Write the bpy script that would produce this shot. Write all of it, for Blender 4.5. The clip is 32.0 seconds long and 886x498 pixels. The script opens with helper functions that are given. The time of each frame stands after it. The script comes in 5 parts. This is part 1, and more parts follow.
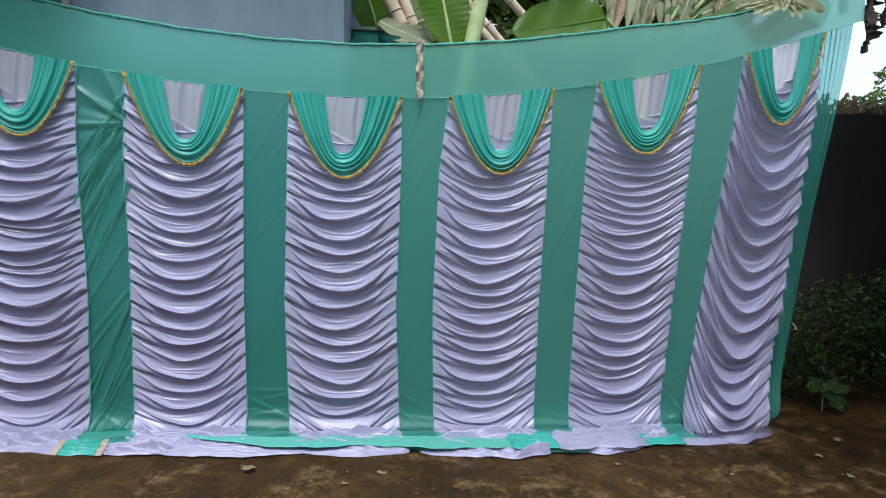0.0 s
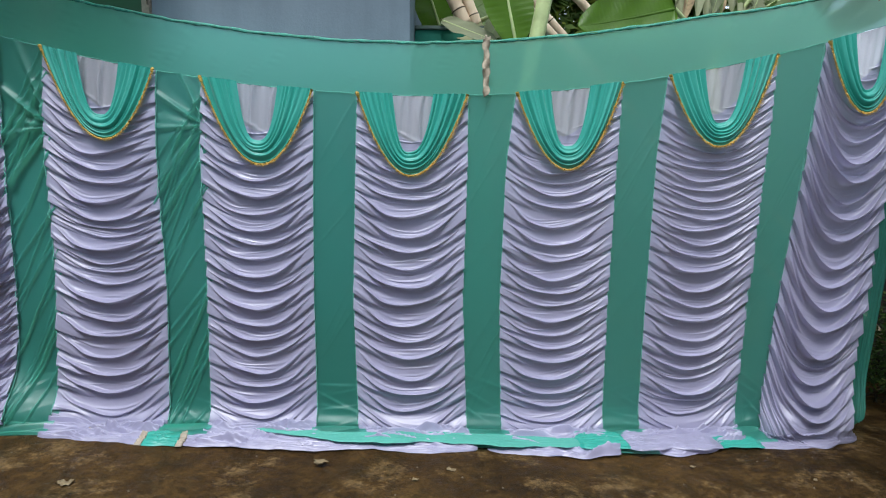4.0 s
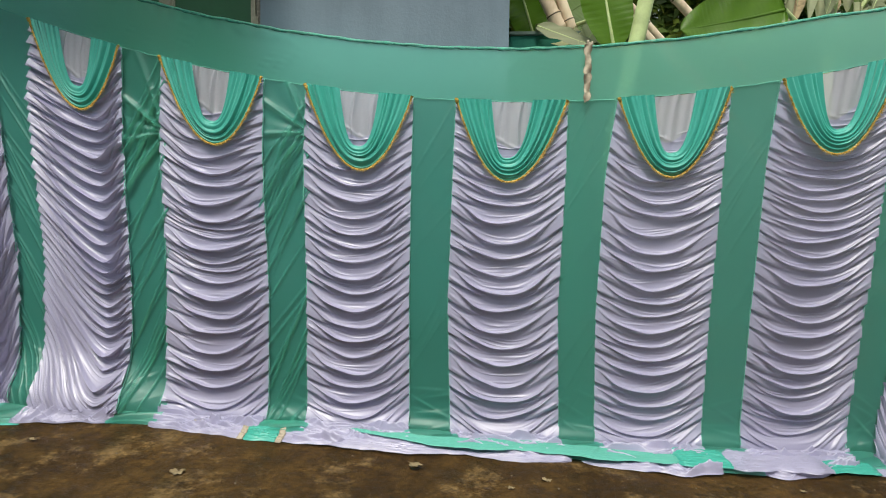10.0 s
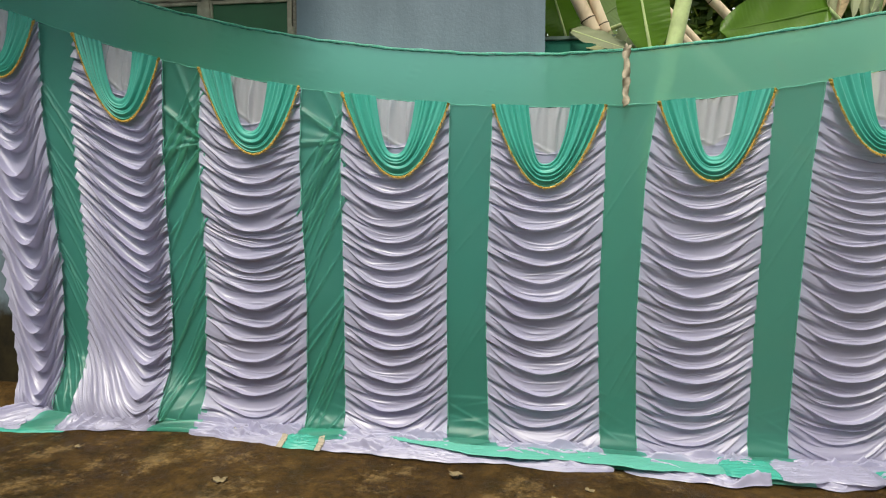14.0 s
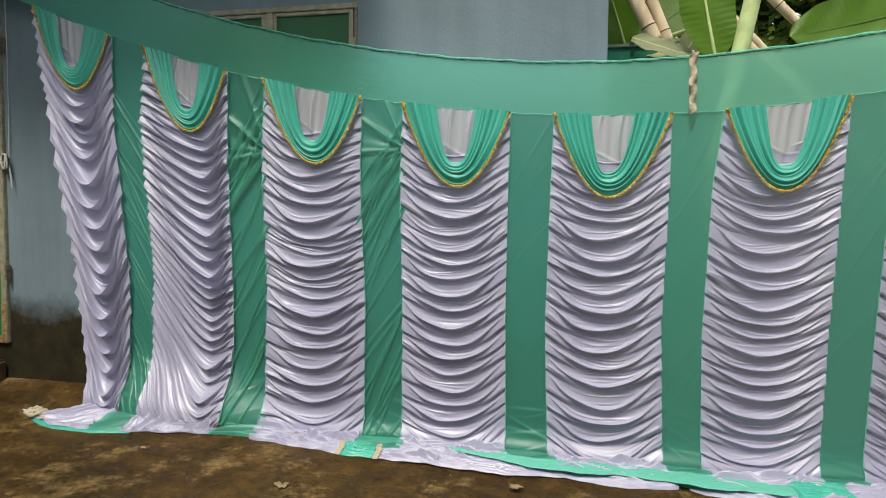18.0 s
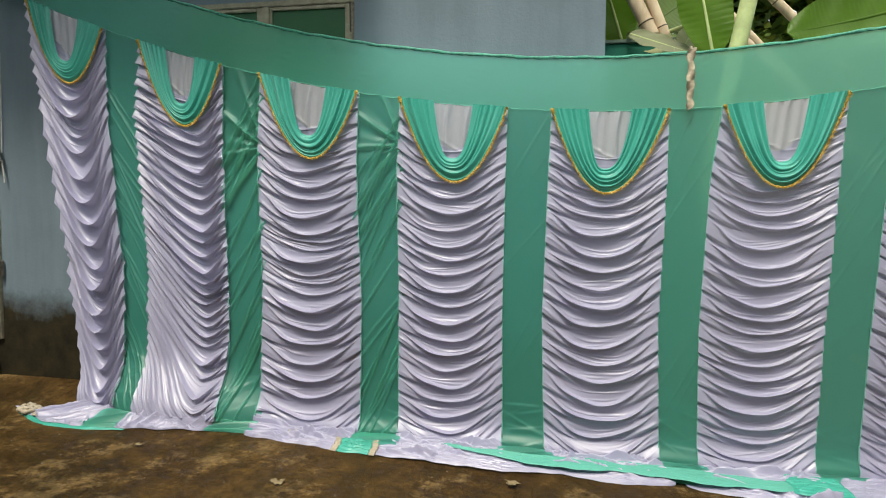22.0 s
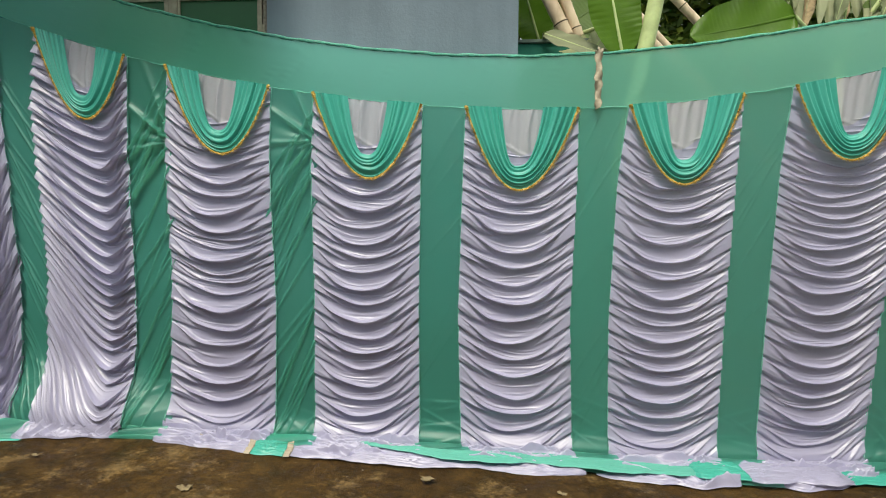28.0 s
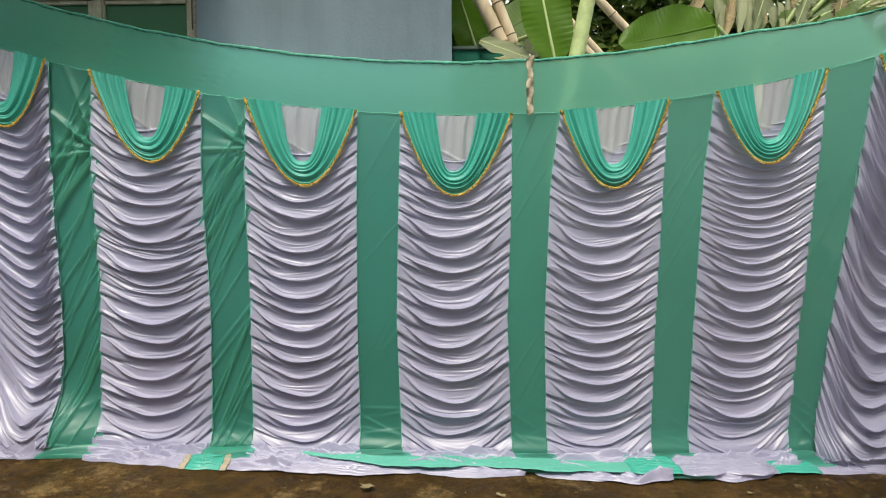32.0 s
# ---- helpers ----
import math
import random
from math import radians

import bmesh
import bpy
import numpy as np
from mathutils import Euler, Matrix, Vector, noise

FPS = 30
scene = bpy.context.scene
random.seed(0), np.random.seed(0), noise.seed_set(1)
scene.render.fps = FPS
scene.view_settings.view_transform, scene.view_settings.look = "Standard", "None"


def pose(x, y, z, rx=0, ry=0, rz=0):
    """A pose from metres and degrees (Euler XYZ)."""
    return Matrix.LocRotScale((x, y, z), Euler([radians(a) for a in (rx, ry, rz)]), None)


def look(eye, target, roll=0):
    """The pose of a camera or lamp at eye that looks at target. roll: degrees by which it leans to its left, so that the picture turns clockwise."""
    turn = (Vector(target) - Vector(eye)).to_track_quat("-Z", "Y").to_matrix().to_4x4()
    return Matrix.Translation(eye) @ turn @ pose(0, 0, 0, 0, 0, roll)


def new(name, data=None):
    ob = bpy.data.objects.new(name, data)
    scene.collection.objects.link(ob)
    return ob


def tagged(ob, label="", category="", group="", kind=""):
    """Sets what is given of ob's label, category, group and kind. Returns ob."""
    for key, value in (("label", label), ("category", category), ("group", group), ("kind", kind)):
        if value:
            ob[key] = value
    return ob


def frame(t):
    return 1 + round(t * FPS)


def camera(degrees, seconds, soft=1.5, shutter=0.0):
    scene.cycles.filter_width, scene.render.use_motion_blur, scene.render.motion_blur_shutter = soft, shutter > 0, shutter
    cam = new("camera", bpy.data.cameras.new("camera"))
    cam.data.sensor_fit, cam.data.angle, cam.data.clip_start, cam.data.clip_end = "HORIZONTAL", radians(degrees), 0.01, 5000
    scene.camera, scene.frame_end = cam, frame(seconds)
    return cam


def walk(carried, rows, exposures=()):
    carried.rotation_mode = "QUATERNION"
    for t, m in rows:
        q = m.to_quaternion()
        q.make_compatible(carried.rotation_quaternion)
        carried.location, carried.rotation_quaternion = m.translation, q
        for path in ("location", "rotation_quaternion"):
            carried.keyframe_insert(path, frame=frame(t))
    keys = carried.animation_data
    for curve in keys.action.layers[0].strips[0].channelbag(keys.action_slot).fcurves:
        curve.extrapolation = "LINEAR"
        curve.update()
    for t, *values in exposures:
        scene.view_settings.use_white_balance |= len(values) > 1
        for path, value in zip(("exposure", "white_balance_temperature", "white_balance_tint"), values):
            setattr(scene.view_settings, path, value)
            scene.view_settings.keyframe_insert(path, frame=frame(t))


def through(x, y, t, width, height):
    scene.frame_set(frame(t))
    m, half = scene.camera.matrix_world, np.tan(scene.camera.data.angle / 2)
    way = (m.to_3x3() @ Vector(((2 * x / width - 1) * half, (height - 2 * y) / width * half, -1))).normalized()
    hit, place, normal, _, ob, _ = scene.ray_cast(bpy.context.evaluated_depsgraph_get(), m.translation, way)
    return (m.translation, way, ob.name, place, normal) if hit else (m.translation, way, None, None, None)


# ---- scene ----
cam = camera(70.0, 32.0, soft=1.1)
EXPOSURE = [(0, 0.08, 5880, 12.5), (3.5, 0.06, 5980, 10), (6, 0.08, 6380, 8), (9, 0.17, 6780, 6.5), (13, 0.26, 7160, 5.2), (19, 0.27, 7270, 4.5), (32, 0.25, 7240, 4.5)]
PATH = [
    (0, (0.555, 0.123, 1.597), (0.736, 2.107, 1.426), 0.7),
    (0.5, (0.55, 0.121, 1.602), (0.714, 2.107, 1.431), 0.2),
    (1, (0.546, 0.12, 1.596), (0.701, 2.107, 1.432), 0.1),
    (1.5, (0.548, 0.122, 1.598), (0.687, 2.11, 1.432), 0.1),
    (2, (0.52, 0.121, 1.593), (0.628, 2.111, 1.426), 0.1),
    (2.5, (0.513, 0.122, 1.592), (0.592, 2.114, 1.422), 0.1),
    (3, (0.496, 0.126, 1.586), (0.558, 2.117, 1.415), 0.0),
    (3.5, (0.478, 0.13, 1.584), (0.519, 2.122, 1.41), -0.0),
    (5.5, (0.413, 0.135, 1.581), (0.373, 2.128, 1.413), 0.2),
    (6, (0.396, 0.133, 1.578), (0.336, 2.126, 1.413), 0.2),
    (6.5, (0.387, 0.133, 1.594), (0.308, 2.125, 1.428), 0.3),
    (7, (0.372, 0.134, 1.589), (0.285, 2.126, 1.428), 0.5),
    (7.5, (0.358, 0.132, 1.586), (0.251, 2.123, 1.428), 0.5),
    (8, (0.336, 0.132, 1.584), (0.212, 2.122, 1.425), 0.6),
    (8.5, (0.324, 0.131, 1.576), (0.182, 2.12, 1.422), 0.7),
    (9, (0.312, 0.128, 1.58), (0.154, 2.116, 1.426), 0.7),
    (9.5, (0.297, 0.131, 1.59), (0.125, 2.117, 1.433), 0.7),
    (10, (0.281, 0.131, 1.586), (0.094, 2.116, 1.428), 0.7),
    (10.5, (0.269, 0.132, 1.584), (0.064, 2.115, 1.425), 0.6),
    (11, (0.258, 0.133, 1.583), (0.041, 2.114, 1.42), 0.5),
    (11.5, (0.252, 0.134, 1.584), (0.025, 2.115, 1.424), 0.4),
    (12, (0.235, 0.136, 1.579), (0.006, 2.117, 1.425), 0.4),
    (12.5, (0.228, 0.134, 1.58), (-0.01, 2.114, 1.426), 0.4),
    (13, (0.219, 0.137, 1.582), (-0.028, 2.116, 1.43), 0.2),
    (13.5, (0.215, 0.14, 1.582), (-0.044, 2.118, 1.436), 0.1),
    (14, (0.199, 0.141, 1.588), (-0.064, 2.119, 1.45), 0.1),
    (14.5, (0.191, 0.142, 1.589), (-0.081, 2.119, 1.457), 0.2),
    (16.5, (0.123, 0.14, 1.586), (-0.214, 2.108, 1.474), 0.2),
    (17, (0.114, 0.141, 1.585), (-0.241, 2.106, 1.477), 0.3),
    (17.5, (0.091, 0.138, 1.586), (-0.276, 2.101, 1.481), 0.2),
    (18, (0.083, 0.139, 1.587), (-0.305, 2.097, 1.477), 0.4),
    (18.5, (0.061, 0.138, 1.583), (-0.334, 2.096, 1.472), 0.5),
    (19, (0.06, 0.139, 1.587), (-0.348, 2.094, 1.472), 0.5),
    (19.5, (0.048, 0.14, 1.583), (-0.362, 2.094, 1.466), 0.6),
    (20, (0.051, 0.139, 1.575), (-0.368, 2.091, 1.459), 0.5),
    (20.5, (0.048, 0.141, 1.582), (-0.362, 2.095, 1.463), 0.5),
    (21, (0.05, 0.145, 1.582), (-0.345, 2.102, 1.463), 0.5),
    (21.5, (0.063, 0.148, 1.572), (-0.322, 2.107, 1.458), 0.5),
    (22, (0.069, 0.15, 1.581), (-0.303, 2.111, 1.461), 0.5),
    (22.5, (0.078, 0.154, 1.581), (-0.276, 2.119, 1.461), 0.5),
    (23, (0.096, 0.158, 1.577), (-0.237, 2.126, 1.459), 0.5),
    (23.5, (0.113, 0.161, 1.572), (-0.204, 2.132, 1.454), 0.5),
    (24, (0.122, 0.163, 1.567), (-0.178, 2.136, 1.446), 0.5),
    (24.5, (0.135, 0.167, 1.572), (-0.14, 2.145, 1.448), 0.6),
    (25, (0.146, 0.171, 1.573), (-0.107, 2.151, 1.45), 0.6),
    (25.5, (0.159, 0.173, 1.573), (-0.082, 2.155, 1.45), 0.6),
    (27.5, (0.192, 0.176, 1.568), (-0.006, 2.162, 1.446), 0.4),
    (28, (0.204, 0.177, 1.573), (0.023, 2.165, 1.449), 0.4),
    (28.5, (0.218, 0.177, 1.564), (0.062, 2.168, 1.448), 0.4),
    (29, (0.228, 0.179, 1.566), (0.098, 2.171, 1.451), 0.2),
    (29.5, (0.232, 0.175, 1.57), (0.116, 2.168, 1.456), -0.0),
    (30, (0.243, 0.174, 1.582), (0.14, 2.168, 1.468), -0.2),
    (30.5, (0.256, 0.173, 1.577), (0.171, 2.168, 1.47), -0.3),
    (31, (0.269, 0.171, 1.579), (0.199, 2.167, 1.471), -0.4),
    (31.5, (0.288, 0.172, 1.581), (0.236, 2.169, 1.472), -0.4),
    (32, (0.298, 0.17, 1.58), (0.265, 2.167, 1.47), -0.4),
]
walk(cam, [(t, look(eye, target, roll)) for t, eye, target, roll in PATH], EXPOSURE)

# ---- world and light ----
SUN_EL, SUN_AZ = 59.0, 188.0
world = bpy.data.worlds.new("overcast_sky")
scene.world = world
world.use_nodes = True
wt = world.node_tree
sky = wt.nodes.new("ShaderNodeTexSky")
sky.sky_type = "NISHITA"
sky.sun_disc = False
sky.sun_elevation, sky.sun_rotation = radians(SUN_EL), radians(SUN_AZ)
sky.air_density, sky.dust_density, sky.ozone_density = 1.0, 4.0, 1.0
haze = wt.nodes.new("ShaderNodeHueSaturation")
haze.inputs["Saturation"].default_value = 0.75
wt.links.new(sky.outputs[0], haze.inputs["Color"])
veil = wt.nodes.new("ShaderNodeMixRGB")
veil.inputs[0].default_value = 0.6
veil.inputs[2].default_value = (11.2, 12.0, 13.0, 1)
wt.links.new(haze.outputs[0], veil.inputs[1])
wt.links.new(veil.outputs[0], wt.nodes["Background"].inputs[0])
wt.nodes["Background"].inputs[1].default_value = 0.125

sun_data = bpy.data.lights.new("sun", "SUN")
sun_data.energy, sun_data.angle, sun_data.color = 2.3, radians(12), (1.0, 0.97, 0.93)
sun = new("sun", sun_data)
saz = radians(SUN_AZ)
sun_dir = Vector((math.sin(saz) * math.cos(radians(SUN_EL)), math.cos(saz) * math.cos(radians(SUN_EL)), math.sin(radians(SUN_EL))))
sun.matrix_world = look(sun_dir * 30, (0, 0, 0))


# ---- materials ----
def mat(name, color, rough=0.6, spec=0.4, metal=0.0):
    m = bpy.data.materials.new(name)
    m.use_nodes = True
    b = m.node_tree.nodes["Principled BSDF"]
    b.inputs["Base Color"].default_value = (*color, 1)
    b.inputs["Roughness"].default_value = rough
    b.inputs["Specular IOR Level"].default_value = spec
    b.inputs["Metallic"].default_value = metal
    return m, m.node_tree, b


def node(nt, kind, **inputs):
    n = nt.nodes.new(kind)
    for k, v in inputs.items():
        n.inputs[k.replace("_", " ")].default_value = v
    return n


def noise_tex(nt, scale, detail=4.0, rough=0.55, stretch=None):
    tc = nt.nodes.new("ShaderNodeTexCoord")
    n = node(nt, "ShaderNodeTexNoise", Scale=scale, Detail=detail, Roughness=rough)
    src = tc.outputs["Object"]
    if stretch:
        mp = nt.nodes.new("ShaderNodeMapping")
        mp.inputs["Scale"].default_value = stretch
        nt.links.new(src, mp.inputs[0])
        src = mp.outputs[0]
    nt.links.new(src, n.inputs["Vector"])
    return n.outputs["Fac"]


def ramp(nt, fac, stops):
    r = nt.nodes.new("ShaderNodeValToRGB")
    e = r.color_ramp.elements
    while len(e) < len(stops):
        e.new(0.5)
    for el, (p, c) in zip(e, stops):
        el.position = p
        el.color = (*c, 1) if len(c) == 3 else c
    nt.links.new(fac, r.inputs[0])
    return r.outputs[0]


def mix(nt, fac, a, b, kind="MIX"):
    m = nt.nodes.new("ShaderNodeMixRGB")
    m.blend_type = kind
    for sock, v in zip(m.inputs, (fac, a, b)):
        if isinstance(v, (int, float)):
            sock.default_value = v
        elif isinstance(v, tuple):
            sock.default_value = (*v, 1)
        else:
            nt.links.new(v, sock)
    return m.outputs[0]


def bump(nt, b, fac, strength, dist):
    n = node(nt, "ShaderNodeBump", Strength=strength, Distance=dist)
    nt.links.new(fac, n.inputs["Height"])
    nt.links.new(n.outputs[0], b.inputs["Normal"])


def cloth(name, color, rough, sheen, translucent, clear, spec=0.5, crease=0.4, lit=None, ior=1.5):
    """Thin satin: glossy face, light that passes through, and open weave."""
    m, nt, b = mat(name, color, rough, spec)
    b.inputs["Sheen Weight"].default_value = sheen
    b.inputs["Sheen Roughness"].default_value = 0.35
    b.inputs["IOR"].default_value = ior
    big = noise_tex(nt, 1.7, 3)
    dark = tuple(0.95 * c for c in color)
    lite = tuple(min(0.92, 1.04 * c) for c in color)
    col = ramp(nt, big, [(0.3, dark), (0.7, lite)])
    weave = noise_tex(nt, 420, 2)
    col = mix(nt, 0.10, col, ramp(nt, weave, [(0.3, (0.55,) * 3), (0.7, (1, 1, 1))]), "MULTIPLY")
    nt.links.new(col, b.inputs["Base Color"])
    nt.links.new(ramp(nt, noise_tex(nt, 9, 3), [(0.3, (rough - 0.06,) * 3), (0.7, (rough + 0.08,) * 3)]), b.inputs["Roughness"])
    fine = noise_tex(nt, 26, 5, 0.6, (1, 1, 1.6))
    bump(nt, b, fine, crease, 0.006)
    tr = nt.nodes.new("ShaderNodeBsdfTranslucent")
    if lit:
        tr.inputs[0].default_value = (*lit, 1)
    else:
        nt.links.new(col, tr.inputs[0])
    ms = node(nt, "ShaderNodeMixShader")
    ms.inputs[0].default_value = translucent
    nt.links.new(b.outputs[0], ms.inputs[1])
    nt.links.new(tr.outputs[0], ms.inputs[2])
    out = ms.outputs[0]
    if clear:
        tp = nt.nodes.new("ShaderNodeBsdfTransparent")
        tp.inputs[0].default_value = (*[0.55 + 0.45 * min(1, c * 2.2) for c in color], 1)
        m2 = node(nt, "ShaderNodeMixShader")
        m2.inputs[0].default_value = clear
        nt.links.new(out, m2.inputs[1])
        nt.links.new(tp.outputs[0], m2.inputs[2])
        out = m2.outputs[0]
    nt.links.new(out, nt.nodes["Material Output"].inputs[0])
    return m


WHITE = cloth("white_satin", (0.510, 0.494, 0.690), 0.40, 0.40, 0.28, 0.0, 0.95, 0.20, lit=(0.80, 0.78, 0.90), ior=1.65)
SHEER = cloth("white_sheer", (0.78, 0.77, 0.86), 0.36, 0.3, 0.34, 0.20, 0.7, 0.2, lit=(0.92, 0.92, 0.97))
STRIP = cloth("green_taffeta", (0.074, 0.44, 0.345), 0.41, 0.25, 0.54, 0.10, 0.8, 0.12, lit=(0.48, 0.96, 0.78), ior=1.65)
BAND = cloth("green_net", (0.16, 0.80, 0.59), 0.36, 0.1, 0.68, 0.13, 0.6, 0.15, lit=(0.66, 1.0, 0.86))
END_NET = cloth("green_edge_net", (0.10, 0.52, 0.40), 0.45, 0.1, 0.42, 0.42)
SEAM = cloth("pale_mint_thread", (0.20, 0.60, 0.48), 0.6, 0.1, 0.1, 0.0)
MINT = cloth("mint_satin", (0.050, 0.46, 0.36), 0.46, 0.3, 0.14, 0.0, 0.8, 0.2)
RIBBON = cloth("pale_mint_satin", (0.125, 0.50, 0.40), 0.55, 0.3, 0.10, 0.0, 0.5, 0.3)
CUFF = cloth("beige_cotton_tape", (0.50, 0.43, 0.33), 0.8, 0.1, 0.1, 0.0)


def gold_material():
    m, nt, b = mat("gold_fringe", (0.55, 0.30, 0.035), 0.42, 0.5)
    c = ramp(nt, noise_tex(nt, 70, 3), [(0.3, (0.42, 0.24, 0.03)), (0.55, (0.72, 0.46, 0.08)), (0.75, (0.90, 0.68, 0.22))])
    nt.links.new(c, b.inputs["Base Color"])
    bump(nt, b, noise_tex(nt, 160, 3), 0.8, 0.006)
    return m


GOLD = gold_material()


def ground_material():
    m, nt, b = mat("wet_mossy_concrete", (0.08, 0.06, 0.04), 0.5, 0.4)
    big = noise_tex(nt, 0.9, 5, 0.6)
    med = noise_tex(nt, 6.5, 8, 0.74)
    fine = noise_tex(nt, 75, 6, 0.75)
    c = ramp(nt, big, [(0.3, (0.030, 0.015, 0.004)), (0.5, (0.082, 0.043, 0.011)), (0.68, (0.170, 0.096, 0.028))])
    c2 = ramp(nt, med, [(0.36, (0.022, 0.012, 0.004)), (0.5, (0.066, 0.037, 0.011)), (0.66, (0.185, 0.112, 0.038))])
    c = mix(nt, 0.5, c, c2)
    patch = ramp(nt, noise_tex(nt, 2.4, 9, 0.78), [(0.53, (0, 0, 0)), (0.60, (1, 1, 1))])
    c = mix(nt, mix(nt, 0.75, (0, 0, 0), patch), c, (0.30, 0.195, 0.082))
    moss = ramp(nt, noise_tex(nt, 2.3, 6, 0.7), [(0.52, (0, 0, 0)), (0.66, (1, 1, 1))])
    c = mix(nt, moss, c, mix(nt, 0.5, c, (0.030, 0.024, 0.006)))
    pits = ramp(nt, noise_tex(nt, 24, 8, 0.8), [(0.36, (0.45,) * 3), (0.5, (0.95,) * 3), (0.64, (1.55, 1.5, 1.4))])
    c = mix(nt, 0.8, c, pits, "MULTIPLY")
    grit = ramp(nt, fine, [(0.3, (0.34,) * 3), (0.6, (0.85,) * 3), (0.78, (1.8, 1.7, 1.5))])
    c = mix(nt, 0.7, c, grit, "MULTIPLY")
    nt.links.new(c, b.inputs["Base Color"])
    nt.links.new(ramp(nt, med, [(0.35, (0.38,) * 3), (0.62, (0.80,) * 3)]), b.inputs["Roughness"])
    b.inputs["Specular IOR Level"].default_value = 0.14
    bump(nt, b, mix(nt, 0.4, med, fine), 0.8, 0.025)
    return m


GROUND = ground_material()


def wall_material(name, color, moss_top=None, streak=0.25):
    m, nt, b = mat(name, color, 0.75, 0.3)
    blotch = noise_tex(nt, 1.3, 5, 0.6)
    rain = noise_tex(nt, 3.0, 4, 0.6, (2.2, 2.2, 0.25))
    fine = noise_tex(nt, 60, 4, 0.6)
    c = ramp(nt, blotch, [(0.3, tuple(0.85 * v for v in color)), (0.7, tuple(min(1, 1.12 * v) for v in color))])
    c = mix(nt, streak, c, ramp(nt, rain, [(0.35, (0.45, 0.5, 0.55)), (0.6, (1, 1, 1))]), "MULTIPLY")
    chips = ramp(nt, noise_tex(nt, 14, 6, 0.7), [(0.66, (0, 0, 0)), (0.72, (1, 1, 1))])
    c = mix(nt, mix(nt, 0.6, (0, 0, 0), chips), c, tuple(0.7 * v + 0.12 for v in color))
    if moss_top:
        tc = nt.nodes.new("ShaderNodeTexCoord")
        sx = nt.nodes.new("ShaderNodeSeparateXYZ")
        nt.links.new(tc.outputs["Object"], sx.inputs[0])
        ad = nt.nodes.new("ShaderNodeMath")
        ad.operation = "MULTIPLY_ADD"
        ad.inputs[1].default_value = 0.55
        nt.links.new(noise_tex(nt, 2.6, 6, 0.7), ad.inputs[0])
        nt.links.new(sx.outputs[2], ad.inputs[2])
        half = nt.nodes.new("ShaderNodeMath")
        half.operation = "MULTIPLY"
        half.inputs[1].default_value = 0.5
        nt.links.new(ad.outputs[0], half.inputs[0])
        mask = ramp(nt, half.outputs[0], [(moss_top / 2 - 0.03, (1, 1, 1)), (moss_top / 2 + 0.09, (0, 0, 0))])
        c = mix(nt, mask, c, ramp(nt, noise_tex(nt, 9, 5, 0.7), [(0.35, (0.012, 0.009, 0.004)), (0.7, (0.034, 0.027, 0.010))]))
    nt.links.new(c, b.inputs["Base Color"])
    bump(nt, b, mix(nt, 0.5, blotch, fine), 0.3, 0.01)
    return m


BLUE_WALL = wall_material("blue_limewash", (0.175, 0.232, 0.275), moss_top=1.08)
DARK_WALL = wall_material("dark_concrete", (0.035, 0.030, 0.026), streak=0.5)
TEAL_WALL = wall_material("teal_painted_concrete", (0.02, 0.17, 0.12))


def plain(name, color, rough=0.5, spec=0.4, scale=12, vary=0.25, bumpy=0.2, metal=0.0):
    m, nt, b = mat(name, color, rough, spec, metal)
    n = noise_tex(nt, scale, 5, 0.6)
    c = ramp(nt, n, [(0.3, tuple(v * (1 - vary) for v in color)), (0.7, tuple(min(1, v * (1 + vary)) for v in color))])
    nt.links.new(c, b.inputs["Base Color"])
    bump(nt, b, n, bumpy, 0.004)
    return m


FRAME = plain("cream_frame_paint", (0.28, 0.26, 0.19), 0.5, scale=20, vary=0.3)
RUSTY = plain("rusted_frame_paint", (0.26, 0.17, 0.09), 0.7, scale=45, vary=0.6)
SHUTTER = plain("dark_green_enamel", (0.010, 0.085, 0.030), 0.45, scale=3, vary=0.15, bumpy=0.05)
DOOR_GREEN = plain("door_green_enamel", (0.010, 0.17, 0.035), 0.4, scale=3, vary=0.15, bumpy=0.05)
STEEL = plain("dull_hinge_steel", (0.16, 0.14, 0.11), 0.6, scale=60, vary=0.5)
CORD = plain("white_cord", (0.55, 0.54, 0.50), 0.8)
DRYTIE = plain("cream_dry_ribbon", (0.44, 0.38, 0.28), 0.8, scale=30, vary=0.3)
ROPE = plain("rope_hem_green", (0.05, 0.27, 0.20), 0.7, scale=40, vary=0.45)
DRYLEAF = plain("dry_leaf", (0.26, 0.20, 0.11), 0.8, scale=25, vary=0.4)
DARKDRY = plain("withered_dark_leaf", (0.075, 0.058, 0.042), 0.85, scale=18, vary=0.5)
PEBBLE = plain("pale_grit", (0.15, 0.12, 0.08), 0.85, scale=50, vary=0.4)
STEP = plain("red_brown_step", (0.09, 0.05, 0.032), 0.6, scale=6, vary=0.4)


